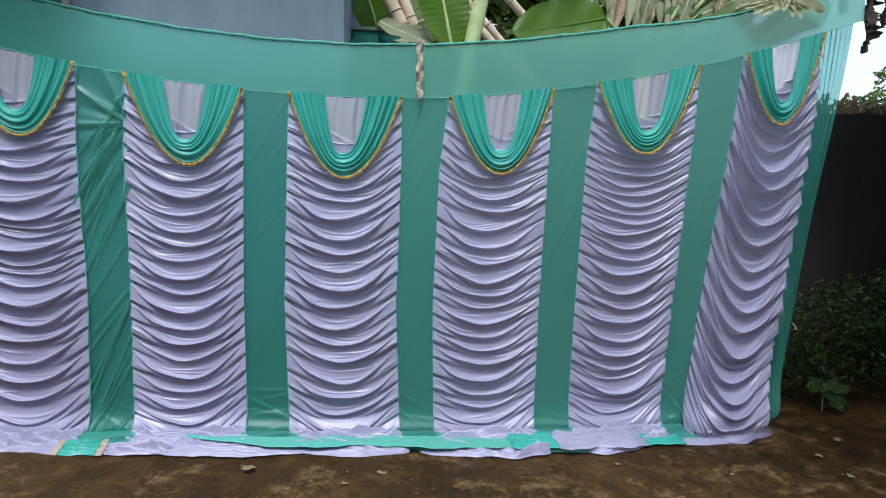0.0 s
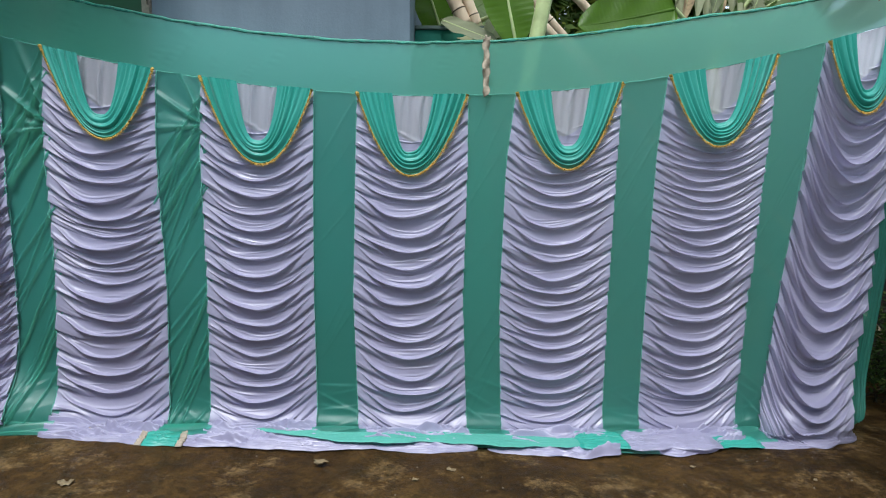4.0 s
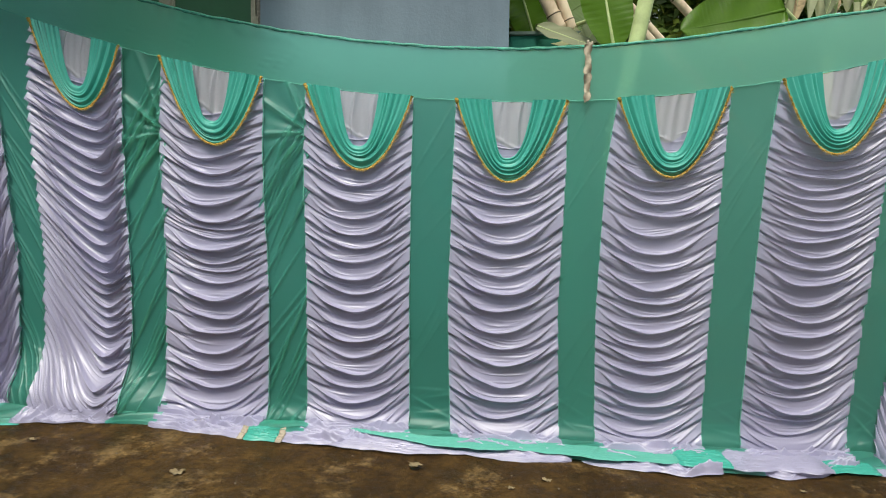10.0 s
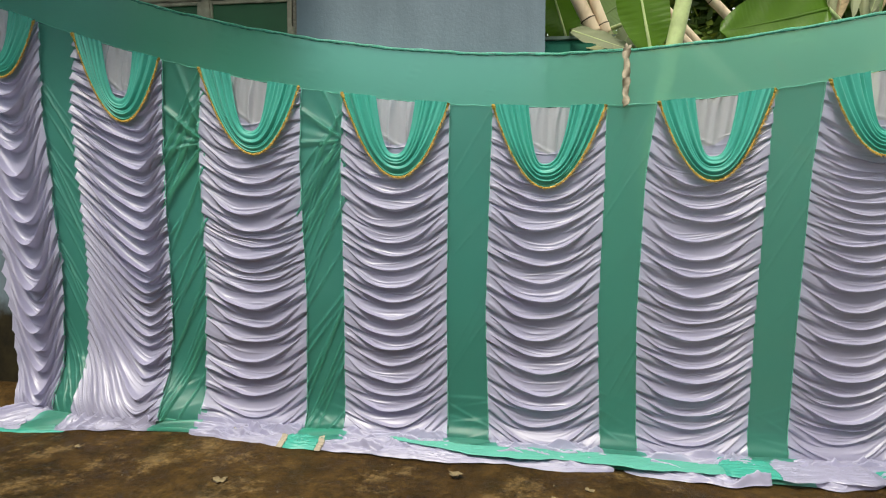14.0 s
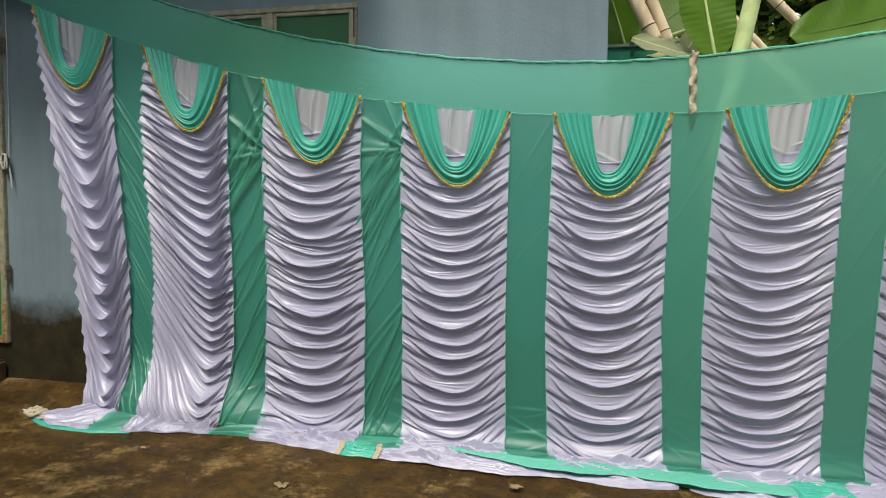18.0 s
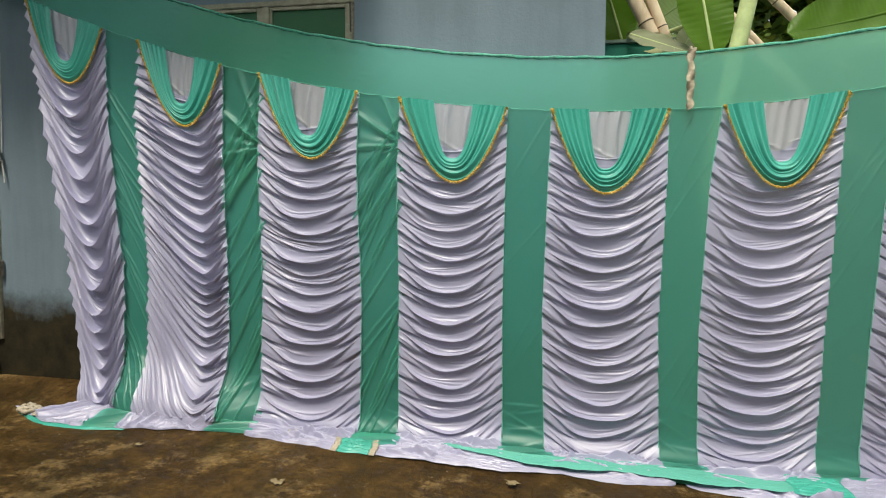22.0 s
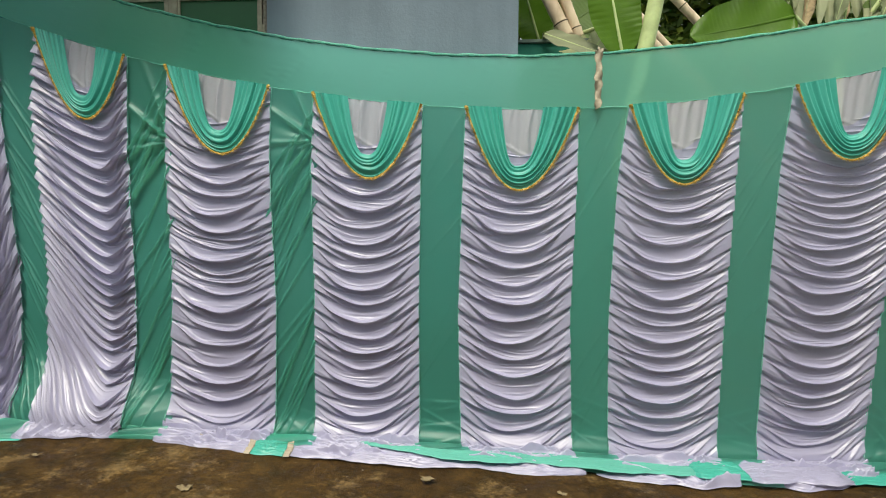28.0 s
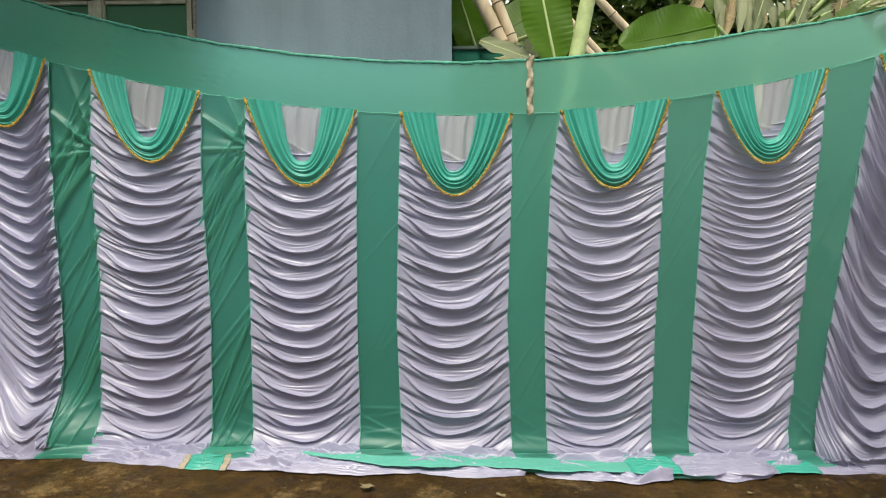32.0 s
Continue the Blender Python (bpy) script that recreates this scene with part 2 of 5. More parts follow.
def leaf_material(name, color, rough=0.42, vein=0.0, through=0.3):
    m, nt, b = mat(name, color, rough, 0.45)
    info = nt.nodes.new("ShaderNodeNewGeometry")
    c = ramp(nt, info.outputs["Random Per Island"], [(0.0, tuple(0.55 * v for v in color)), (0.6, color), (1.0, (color[0] * 1.9 + 0.01, color[1] * 1.35, color[2]))])
    c = mix(nt, 0.35, c, ramp(nt, noise_tex(nt, 5, 4), [(0.3, (0.5, 0.5, 0.4)), (0.7, (1.25, 1.2, 1))]), "MULTIPLY")
    nt.links.new(c, b.inputs["Base Color"])
    if vein:
        bump(nt, b, noise_tex(nt, 30, 2, 0.5, (1, 1, 6)), vein, 0.004)
    tr = nt.nodes.new("ShaderNodeBsdfTranslucent")
    nt.links.new(c, tr.inputs[0])
    ms = node(nt, "ShaderNodeMixShader")
    ms.inputs[0].default_value = through
    nt.links.new(b.outputs[0], ms.inputs[1])
    nt.links.new(tr.outputs[0], ms.inputs[2])
    nt.links.new(ms.outputs[0], nt.nodes["Material Output"].inputs[0])
    return m


BANANA = leaf_material("banana_leaf", (0.115, 0.24, 0.022), 0.36, 0.3, 0.42)
# the same banana leaf with shade mixed into its base colour
BANANA_SHADED = leaf_material("shaded_banana_leaf", (0.12, 0.20, 0.045), 0.45, 0.3, 0.4)
STEM = plain("banana_stem", (0.48, 0.56, 0.26), 0.5, scale=8, vary=0.25)
BUSH = leaf_material("shrub_leaf", (0.046, 0.105, 0.020), 0.5)
TREE = leaf_material("tree_leaf", (0.10, 0.18, 0.035), 0.5, through=0.45)
PALM = leaf_material("pale_palm_leaf", (0.44, 0.46, 0.27), 0.6)
TWIG = plain("twig_bark", (0.07, 0.055, 0.035), 0.85, scale=20, vary=0.4)


def bamboo_material():
    m, nt, b = mat("aged_bamboo", (0.36, 0.26, 0.15), 0.5, 0.4)
    c = ramp(nt, noise_tex(nt, 7, 5, 0.6, (1, 1, 0.3)), [(0.3, (0.42, 0.31, 0.21)), (0.55, (0.72, 0.58, 0.42)), (0.75, (0.86, 0.75, 0.58))])
    nt.links.new(c, b.inputs["Base Color"])
    return m


BAMBOO = bamboo_material()


# ---- mesh helpers ----
def mesh_object(name, verts, faces, material, parent=None, smooth=True):
    me = bpy.data.meshes.new(name)
    me.from_pydata([tuple(v) for v in verts], [], [tuple(f) for f in faces])
    me.update()
    if smooth:
        me.shade_smooth()
    me.materials.append(material)
    ob = new(name, me)
    if parent:
        ob.parent = parent
    return ob


def grid_object(name, P, material, parent=None, closed=False):
    """A smooth sheet from an array of points, rows by columns by 3."""
    r, c = P.shape[:2]
    idx = np.arange(r * c).reshape(r, c)
    if closed:
        idx = np.concatenate([idx, idx[:, :1]], axis=1)
    q = np.stack([idx[:-1, :-1], idx[:-1, 1:], idx[1:, 1:], idx[1:, :-1]], -1).reshape(-1, 4)
    me = bpy.data.meshes.new(name)
    me.vertices.add(r * c)
    me.vertices.foreach_set("co", P.reshape(-1).astype(np.float32))
    me.loops.add(q.size)
    me.loops.foreach_set("vertex_index", q.reshape(-1).astype(np.int32))
    me.polygons.add(len(q))
    me.polygons.foreach_set("loop_start", np.arange(0, q.size, 4, dtype=np.int32))
    me.polygons.foreach_set("use_smooth", np.ones(len(q), dtype=bool))
    me.update(calc_edges=True)
    me.validate()
    me.materials.append(material)
    ob = new(name, me)
    if parent:
        ob.parent = parent
    return ob


def part(name, bm, material, parent, label=""):
    me = bpy.data.meshes.new(name)
    bm.to_mesh(me)
    bm.free()
    me.materials.append(material)
    ob = new(name, me)
    ob.parent = parent
    if label:
        tagged(ob, label)
    return ob


def box_bm(lo, hi, bevel=0.0):
    bm = bmesh.new()
    bmesh.ops.create_cube(bm, size=1)
    for v in bm.verts:
        v.co = Vector([l + (c + 0.5) * (h - l) for c, l, h in zip(v.co, lo, hi)])
    if bevel:
        bmesh.ops.bevel(bm, geom=bm.edges[:], offset=bevel, segments=2, affect="EDGES")
    return bm


def tube_points(path, radii, sides=8, flat=1.0):
    """Rings round a path; radii one number or one a point."""
    path = np.asarray(path, float)
    n = len(path)
    radii = np.broadcast_to(np.asarray(radii, float), (n,))
    tan = np.gradient(path, axis=0)
    tan /= np.linalg.norm(tan, axis=1)[:, None]
    up = np.where(np.abs(tan[:, 2:3]) > 0.9, np.array([[0, 1, 0]]), np.array([[0, 0, 1]]))
    a = np.cross(tan, up)
    a /= np.linalg.norm(a, axis=1)[:, None]
    b = np.cross(a, tan)
    ang = np.linspace(0, 2 * np.pi, sides, endpoint=False)
    return path[:, None] + radii[:, None, None] * (np.cos(ang)[None, :, None] * a[:, None] + flat * np.sin(ang)[None, :, None] * b[:, None])


def tube(name, path, radii, material, parent=None, sides=8, flat=1.0):
    return grid_object(name, tube_points(path, radii, sides, flat), material, parent, closed=True)


def empty(name, x, y, z):
    ob = new(name)
    ob.matrix_world = pose(x, y, z)
    return ob


def smooth01(a, b, x):
    t = np.clip((np.asarray(x, float) - a) / (b - a), 0, 1)
    return t * t * (3 - 2 * t)


# ---- the ground ----
def ground_z(x, y):
    x, y = np.asarray(x, float), np.asarray(y, float)
    base = 0.10 - 0.07 * np.tanh((x - 0.3) / 1.8)
    bank = 0.17 * np.clip((y - 3.72) / 0.42, 0, 1) * smooth01(-2.5, -3.3, x)
    return base + bank


def build_ground():
    near_x, near_y = np.linspace(-9, 9, 181), np.linspace(-5, 9, 141)
    far = np.array([3, 8, 20, 60, 200, 800])
    xs = np.concatenate([-9 - far[::-1], near_x, 9 + far])
    ys = np.concatenate([-5 - far[::-1], near_y, 9 + far])
    X, Y = np.meshgrid(xs, ys)
    Z = ground_z(X, Y)
    inside = (np.abs(X) < 9) & (Y > -5) & (Y < 9)
    Z = Z + inside * 0.006 * (np.sin(X * 3.1 + Y * 1.7) + np.sin(X * 1.3 - Y * 4.1 + 1))
    g = grid_object("ground", np.stack([X, Y, Z], -1), GROUND)
    tagged(g, "wet brown mossy concrete yard with damp dark patches", "ground", kind="structure")


build_ground()

# ---- the curtain backdrop ----
# the seams between white panels and green strips: at the swag line, a fifth and three fifths of the way down, at the ground and at the hem
SEAM_TOP = [-3.545, -2.965, -2.697, -2.105, -1.834, -1.187, -0.917, -0.270, -0.008, 0.643, 0.935, 1.561, 1.830, 2.468, 2.762, 3.262, 3.540]
SEAM_HIGH = [-3.462, -2.965, -2.738, -2.112, -1.860, -1.202, -0.935, -0.279, -0.021, 0.644, 0.880, 1.543, 1.786, 2.464, 2.715, 3.265, 3.484]
SEAM_MID = [-3.262, -2.864, -2.658, -2.080, -1.829, -1.165, -0.917, -0.286, -0.042, 0.618, 0.849, 1.517, 1.760, 2.415, 2.613, 3.180, 3.372]
SEAM_BOT = [-3.160, -2.856, -2.690, -2.085, -1.855, -1.172, -0.920, -0.274, -0.018, 0.648, 0.860, 1.508, 1.742, 2.382, 2.535, 3.125, 3.260]
SEAM_HEM = [-3.62, -2.94, -2.76, -2.12, -1.87, -1.20, -0.93, -0.22, 0.04, 0.70, 0.92, 1.54, 1.74, 2.37, 2.53, 3.10, 3.25]
HANG_TOP_Y = 3.95


def swag_line(x):
    d = np.asarray(x, float) - 0.45
    return 2.165 + np.where(d < 0, 0.052, 0.0585) * d * d


def rope_line(x):
    d = np.asarray(x, float) - 0.35
    return 2.472 + np.where(d < 0, 0.0585, 0.053) * d * d - 0.04 * smooth01(1.9, 2.7, x)


def hang_y(x, h):
    """Depth of the hanging cloth; h is 0 at the ground and 1 at the swag line."""
    back = 0.20 * smooth01(0.2, 2.7, x)
    return HANG_TOP_Y + (1 - np.asarray(h)) * back + 0.015 * np.sin(np.asarray(x) * 1.9 + 0.6)


def hem_y(x):
    """Where the cloth that trails on the ground ends."""
    x = np.asarray(x, float)
    return 3.72 + 0.14 * smooth01(1.8, 2.3, x) + 0.10 * smooth01(2.8, 3.2, x) + 0.09 * smooth01(-3.1, -3.6, x) - 0.075 * np.exp(-((x + 2.95) / 0.35) ** 2) + 0.025 * np.sin(2.7 * x + 1) + 0.012 * np.sin(9.3 * x)


curtain = empty("curtain_backdrop", 0, 3.95, 0.05)
tagged(curtain, "mint green and white satin event curtain with ruched panels and swags", "curtain", kind="thing")


def adopt(ob, parent=curtain):
    """Hangs a part built in world places under its thing."""
    ob.parent = parent
    ob.matrix_parent_inverse = parent.matrix_basis.inverted()
    return ob


def sheet_frame(i, j, cols, rows_hang, rows_floor, top):
    """Points of cloth between seam i and j from the top line down to the ground and out to the hem, with u, height share and floor share."""
    u = np.linspace(0, 1, cols)[None, :]
    q = np.concatenate([np.linspace(0, 1, rows_hang), 1 + np.linspace(0, 1, rows_floor + 1)[1:]])[:, None]
    drop = np.clip(q, 0, 1)
    floor = np.clip(q - 1, 0, 1)
    first, second = (np.interp(drop, (0, 0.2, 0.6, 1), [row[n] for row in (SEAM_TOP, SEAM_HIGH, SEAM_MID, SEAM_BOT)]) for n in (i, j))
    x = (1 - u) * first + u * second
    lead = smooth01(0, 1, floor)
    x = x + lead * ((1 - u) * (SEAM_HEM[i] - SEAM_BOT[i]) + u * (SEAM_HEM[j] - SEAM_BOT[j]))
    zg = ground_z(x, 3.75) + 0.012
    zt = top(x)
    z = zt + (zg - zt) * drop
    h = 1 - drop
    y = hang_y(x, h)
    toe = hem_y(x)
    lean = smooth01(2.45, 2.7, x) * smooth01(0.45, 1.0, drop)
    y_in = y + lean * (toe + 0.07 - y)
    x = 0.4 + (x - 0.4) * (1 + (1 - lead) * ((y_in - 0.13) / (y - 0.13) - 1))
    y = y_in
    soft, last = smooth01(-1.7, -2.1, x), smooth01(2.45, 2.7, x)
    sweep = soft * (1 - smooth01(-2.7, -3.0, x))
    curve = smooth01(0.9 - 0.08 * soft - 0.09 * sweep - 0.12 * last, 1.0, drop)
    y = y - (0.05 + 0.04 * soft + 0.09 * sweep + 0.05 * last) * curve ** 2
    y = y + (toe - y) * floor
    z = z + (0.03 + 0.03 * soft + 0.07 * last) * (1 - smooth01(-0.3 * last, 0.8 + 0.2 * last, floor)) * curve ** 3
    return u + 0 * q, x, y, z, h + 0 * u, floor + 0 * u


# heights of the tucks along the middle of each ruched panel, from the foot up
TUCKS_0 = (0.335, 0.443, 0.614, 0.721, 0.832, 0.951, 1.006, 1.128, 1.304, 1.441, 1.586, 1.741, 1.939, 2.043, 2.112, 2.178, 2.274, 2.366)
TUCKS_1 = (0.267, 0.334, 0.464, 0.545, 0.651, 0.721, 0.790, 0.867, 0.932, 1.001, 1.073, 1.156, 1.246, 1.343, 1.422, 1.536, 1.621, 1.713, 1.804, 1.899, 1.969)
TUCKS_2 = (0.236, 0.361, 0.471, 0.580, 0.692, 0.804, 0.919, 1.030, 1.109, 1.166, 1.222, 1.314, 1.367, 1.416, 1.504, 1.623, 1.720, 1.807)
TUCKS_3 = (0.225, 0.301, 0.387, 0.488, 0.591, 0.680, 0.776, 0.868, 0.984, 1.075, 1.173, 1.257, 1.347, 1.447, 1.530, 1.657)
TUCKS_4 = (0.227, 0.333, 0.428, 0.562, 0.663, 0.771, 0.882, 1.000, 1.113, 1.212, 1.301, 1.427, 1.528, 1.609)
TUCKS_5 = (0.244, 0.324, 0.425, 0.522, 0.615, 0.701, 0.787, 0.882, 0.964, 1.052, 1.153, 1.260, 1.364, 1.470, 1.570, 1.642, 1.689)
TUCKS_6 = (0.168, 0.251, 0.299, 0.409, 0.457, 0.545, 0.650, 0.765, 0.862, 0.966, 1.082, 1.182, 1.271, 1.343, 1.409, 1.471, 1.536, 1.597, 1.649, 1.707, 1.765, 1.817)
TUCKS_7 = (0.184, 0.282, 0.394, 0.476, 0.550, 0.698, 0.845, 0.991, 1.082, 1.271, 1.397, 1.525, 1.625, 1.753, 1.887, 1.961)

PANELS = [
    # tucks, rise to the first seam at top and foot, rise to the second seam at top and foot, lowest place, seed
    (TUCKS_0, 0.30, 0.28, 0.25, 0.27, 0.52, 11),
    (TUCKS_1, 0.26, 0.56, 0.085, 0.05, 0.74, 12),
    (TUCKS_2, 0.125, 0.045, 0.055, 0.130, 0.50, 13),
    (TUCKS_3, 0.115, 0.070, 0.115, 0.140, 0.48, 14),
    (TUCKS_4, 0.080, 0.105, 0.130, 0.105, 0.48, 15),
    (TUCKS_5, 0.110, 0.060, 0.090, 0.110, 0.48, 16),
    (TUCKS_6, 0.080, 0.085, 0.110, 0.140, 0.50, 17),
    (TUCKS_7, 0.320, 0.350, 0.150, 0.140, 0.55, 18),
]


def fold_profile(f, under=0.13, decay=0.2):
    """Height of a hanging tuck; f runs 0 to 1 from its lower lip upwards."""
    return smooth01(0, under, f) * np.exp(-np.maximum(f - under, 0) / decay) * (1 - smooth01(0.82, 1.0, f))


def white_panel(k):
    tucks, la, lb, ra, rb, low, seed = PANELS[k]
    rng = np.random.default_rng(seed)
    i, j = 2 * k, 2 * k + 1
    loose = k in (0, 1, 7)
    cols, rows = (150 if loose else 90), 1100
    u, x, y, z, h, fl = sheet_frame(i, j, cols, rows, 110, lambda a: swag_line(a) - 0.004)
    zt = swag_line(x)
    w = np.where(u < low, (low - u) / low, (u - low) / (1 - low))
    edge = np.minimum(u, 1 - u)
    first = u < low
    # each tuck hangs from both seams; c is the height at which the tuck through a point has its lowest place
    top_rise, foot_rise = np.where(first, la, ra), np.where(first, lb, rb)
    grow = (top_rise - foot_rise) / 1.4
    bow = 1.5 if k == 1 else 2.0 if loose else 2.15
    wp = w ** bow
    c = (z - (foot_rise - 0.3 * grow) * wp) / (1 + grow * wp)
    c = c + 0.010 * np.sin(c * 21 + 4 * u + seed) * (1 - wp) + 0.005 * np.sin(c * 47 - 9 * u + 2 * seed)
    C = np.concatenate([tucks[0] - 0.09 * np.arange(12, 0, -1), tucks, tucks[-1] + 0.09 * np.arange(1, 8)])
    mid = 1 - smooth01(0.35, 0.9, w)
    c = c + 0.18 * mid * np.interp(c, C, np.gradient(C))
    n = np.clip(np.searchsorted(C, c) - 1, 0, len(C) - 2)
    gap = C[n + 1] - C[n]
    f = np.clip((c - C[n]) / gap, 0, 1)
    # what sets one tuck apart from the next
    vary = rng.uniform(0, 1, (8, len(C)))
    rise = foot_rise + grow * (c - 0.3)
    half = np.where(first, low, 1 - low) * (SEAM_TOP[j] - SEAM_TOP[i])
    steep = 1 / np.sqrt(1 + (rise * bow * w ** (bow - 1) / half) ** 2)
    amp = np.clip(0.26 * gap, 0.012, 0.031) * (0.78 + 0.4 * vary[0][n]) * (1 + 0.18 * np.sin(4 * u + 9 * vary[1][n])) * ((0.8 + 0.2 * steep) * 1.5 if loose else 0.45 + 0.55 * steep)
    # the crest lies low on the tuck in the middle and climbs towards the seams, which leaves flat gussets
    climb = np.where(first, vary[2][n], vary[3][n])
    crest = 0.12 + 0.18 * mid + 0.06 * vary[4][n] + (0.58 + 0.26 * climb) * w ** 1.9
    lip = 0.10 + 0.86 * smooth01(0.25, 0.9, w)
    rest = np.maximum(1 - crest, 0.05)
    tt = np.clip((f - crest) / rest, 0, 1)
    curl = 0.10 * (1 - smooth01(0.55, 0.95, w))
    back = 0.42 + 0.10 * w
    below = curl + (lip - curl) * smooth01(0, 0.10, f) + (back - lip) * np.clip(f / crest, 0, 1) ** (1.5 + 1.3 * mid)
    above = back * np.clip(1 - tt / 0.9, 0, 1) ** 1.4 + curl * smooth01(0.5, 1.0, tt)
    d = amp * np.where(f < crest, below, above)
    # the narrow rolled crest itself
    roll = np.exp(-((f - crest) / np.where(f < crest, 0.055, 0.045)) ** 2)
    d = d + amp * roll * (0.88 * (1 - smooth01(0.5, 1.0, w)) + 0.24) * (1 - smooth01(0.85, 1.0, w))
    # a second, steeper crest in the gussets, and a faint one in some hollows
    near = smooth01(0.30, 0.62, w) * (1 - smooth01(0.9, 1.0, w))
    c2 = 0.06 + 0.42 * climb * w ** 1.6
    d = d + 0.42 * amp * near * np.where(first, vary[5][n], vary[6][n]) * np.exp(-((f - c2) / 0.07) ** 2)
    c3 = crest + rest * (0.35 + 0.25 * vary[1][n] - 0.2 * (u - 0.5))
    d = d + 0.20 * amp * np.clip(2.2 * vary[7][n] - 1.0, 0, 1) * np.exp(-((f - c3) / 0.06) ** 2) * np.exp(-((u - 0.2 - 0.6 * vary[2][n]) / 0.22) ** 2)
    # the tucks are flatter where a swag lies over them
    cover = 1 - smooth01(-0.03, 0.05, zt - z - 0.47 * (1 - (2 * u - 1) ** 2))
    d = d * (1 - 0.7 * cover)
    # thin creases that cross the hollows at a slant
    for m_ in range(4):
        at, slant, where, wide_ = (rng.uniform(lo, hi, len(C))[n] for lo, hi in ((0.25, 0.9), (-0.5, 0.5), (0.1, 0.9), (0.10, 0.30)))
        thin = np.exp(-((f - at - slant * (u - where)) * gap / 0.0045) ** 2)
        d = d + 0.0030 * thin * np.exp(-((u - where) / wide_) ** 2) * smooth01(0.0, 0.08, f) * (1 - smooth01(0.9, 1.0, f)) * smooth01(0.02, 0.1, edge)
    # plain gathered cloth inside the swag
    drop = zt - z
    inner = 1 - smooth01(0.22, 0.34, drop + 0.9 * np.abs(u - 0.5) ** 1.5)
    gathers = 0.024 * np.exp(-(np.sin(u * 17 + 0.6 * np.sin(drop * 9) + seed) / 0.3) ** 2) * (0.5 + 0.5 * np.sin(u * 41 + seed)) + 0.004 * np.sin(u * 67 + 3 * drop + seed) + 0.006 * np.exp(-((drop - 0.24 + 0.05 * np.sin(7 * u)) / 0.012) ** 2)
    d = d * (1 - inner) + inner * gathers
    hang = 1 - smooth01(0.0, 0.9 if k == 7 else 0.25, fl)
    near_foot = smooth01(0.0, 0.05, h)
    low_keep = 0.7 if loose else 0.35
    y2 = y - d * hang * (low_keep + (1 - low_keep) * near_foot)
    # scalloped sides where each tuck is caught by the seam
    tab = fold_profile(f, 0.15, 0.5)
    side = np.exp(-edge / 0.05) * np.where(u < 0.5, -1, 1)
    wide = 0.026 if k == 0 else 0.014 if loose else 0.005
    x2 = x + wide * tab * side * hang * (1 - inner) * smooth01(0.08, 0.3, h)
    # trailing cloth with loose wrinkles
    ph = np.pi * (3.0 * fl + 0.55 * np.sin(4.0 * u + seed) + 0.22 * np.sin(11 * u + 3 * fl + seed))
    lump = np.exp(-(np.sin(ph) / 0.38) ** 2) * (0.5 + 0.5 * np.sin(u * 6 + 5 * fl + seed))
    lump2 = np.exp(-(np.sin(1.7 * ph + 2.2 * np.sin(u * 7 + seed)) / 0.3) ** 2) * np.sin(u * 8 - 6 * fl + seed) ** 2
    if k < 2:
        rows_of = u * (19 if k else 15) + 1.6 * np.sin(2.6 * fl + seed) + 1.1 * np.sin(5 * u + seed) + 0.5 * np.sin(13 * u + 4 * fl) - 3.0 * fl * (1 - u)
        lump = np.exp(-(np.sin(rows_of) / 0.55) ** 2) * (0.9 - 0.4 * fl) * (0.6 + 0.4 * np.sin(9 * u + seed))
    fine_of = 22 * fl + 3.4 * np.sin(u * 3.7 + 2 * seed) + 0.9 * np.sin(u * 13 + 4 * fl + seed)
    if k < 2:
        fine_of = 2.1 * rows_of + 0.8 * np.sin(9 * fl + seed)
    fine = np.exp(-(np.sin(fine_of) / 0.34) ** 2) * (0.5 + 0.5 * np.sin(u * 5 + 7 * fl + 2 * seed)) + 0.4 * np.exp(-(np.sin(1.9 * fine_of + 3 * np.sin(9 * u + seed)) / 0.34) ** 2)
    crinkle = 0
    for m_ in range(26):
        at, cu, span, slant = rng.uniform(0.05, 0.95), rng.uniform(0, 1), rng.uniform(0.12, 0.35), rng.uniform(-0.35, 0.35)
        crinkle = crinkle + np.exp(-((fl - at - slant * (u - cu)) / 0.022) ** 2) * np.exp(-((u - cu) / span) ** 2)
    z2 = z + smooth01(0, 0.2, fl) * (1 - smooth01(0.95, 1.0, fl)) * ((0.052 if k < 2 else 0.044) * lump + (0.006 if k < 2 else 0.016) * lump2 + (0.008 if k < 2 else 0.014) * fine + (0.0 if k < 2 else 0.013) * crinkle + 0.006) * (0.3 if k == 7 else 1.0)
    y2 = y2 - 0.020 * smooth01(0.3, 1, fl) * np.sin(u * 6 + seed) - 0.012 * smooth01(0.3, 1, fl) * np.sin(u * 17 + seed)
    y2 = y2 - 0.05 * np.sin(np.pi * u) ** 0.7 * smooth01(0.4, 1, fl) * (0.3 if k < 3 else 1.0)
    z2 = np.maximum(z2, ground_z(x2, y2) + 0.007)
    ob = grid_object("white_panel", np.stack([x2, y2, z2], -1), WHITE)
    # a single sheer layer closes the opening of the swag
    ob.data.materials.append(SHEER)
    ob.data.polygons.foreach_set("material_index", (inner[:-1, :-1] > 0.6).reshape(-1).astype(np.int32))
    return adopt(ob)


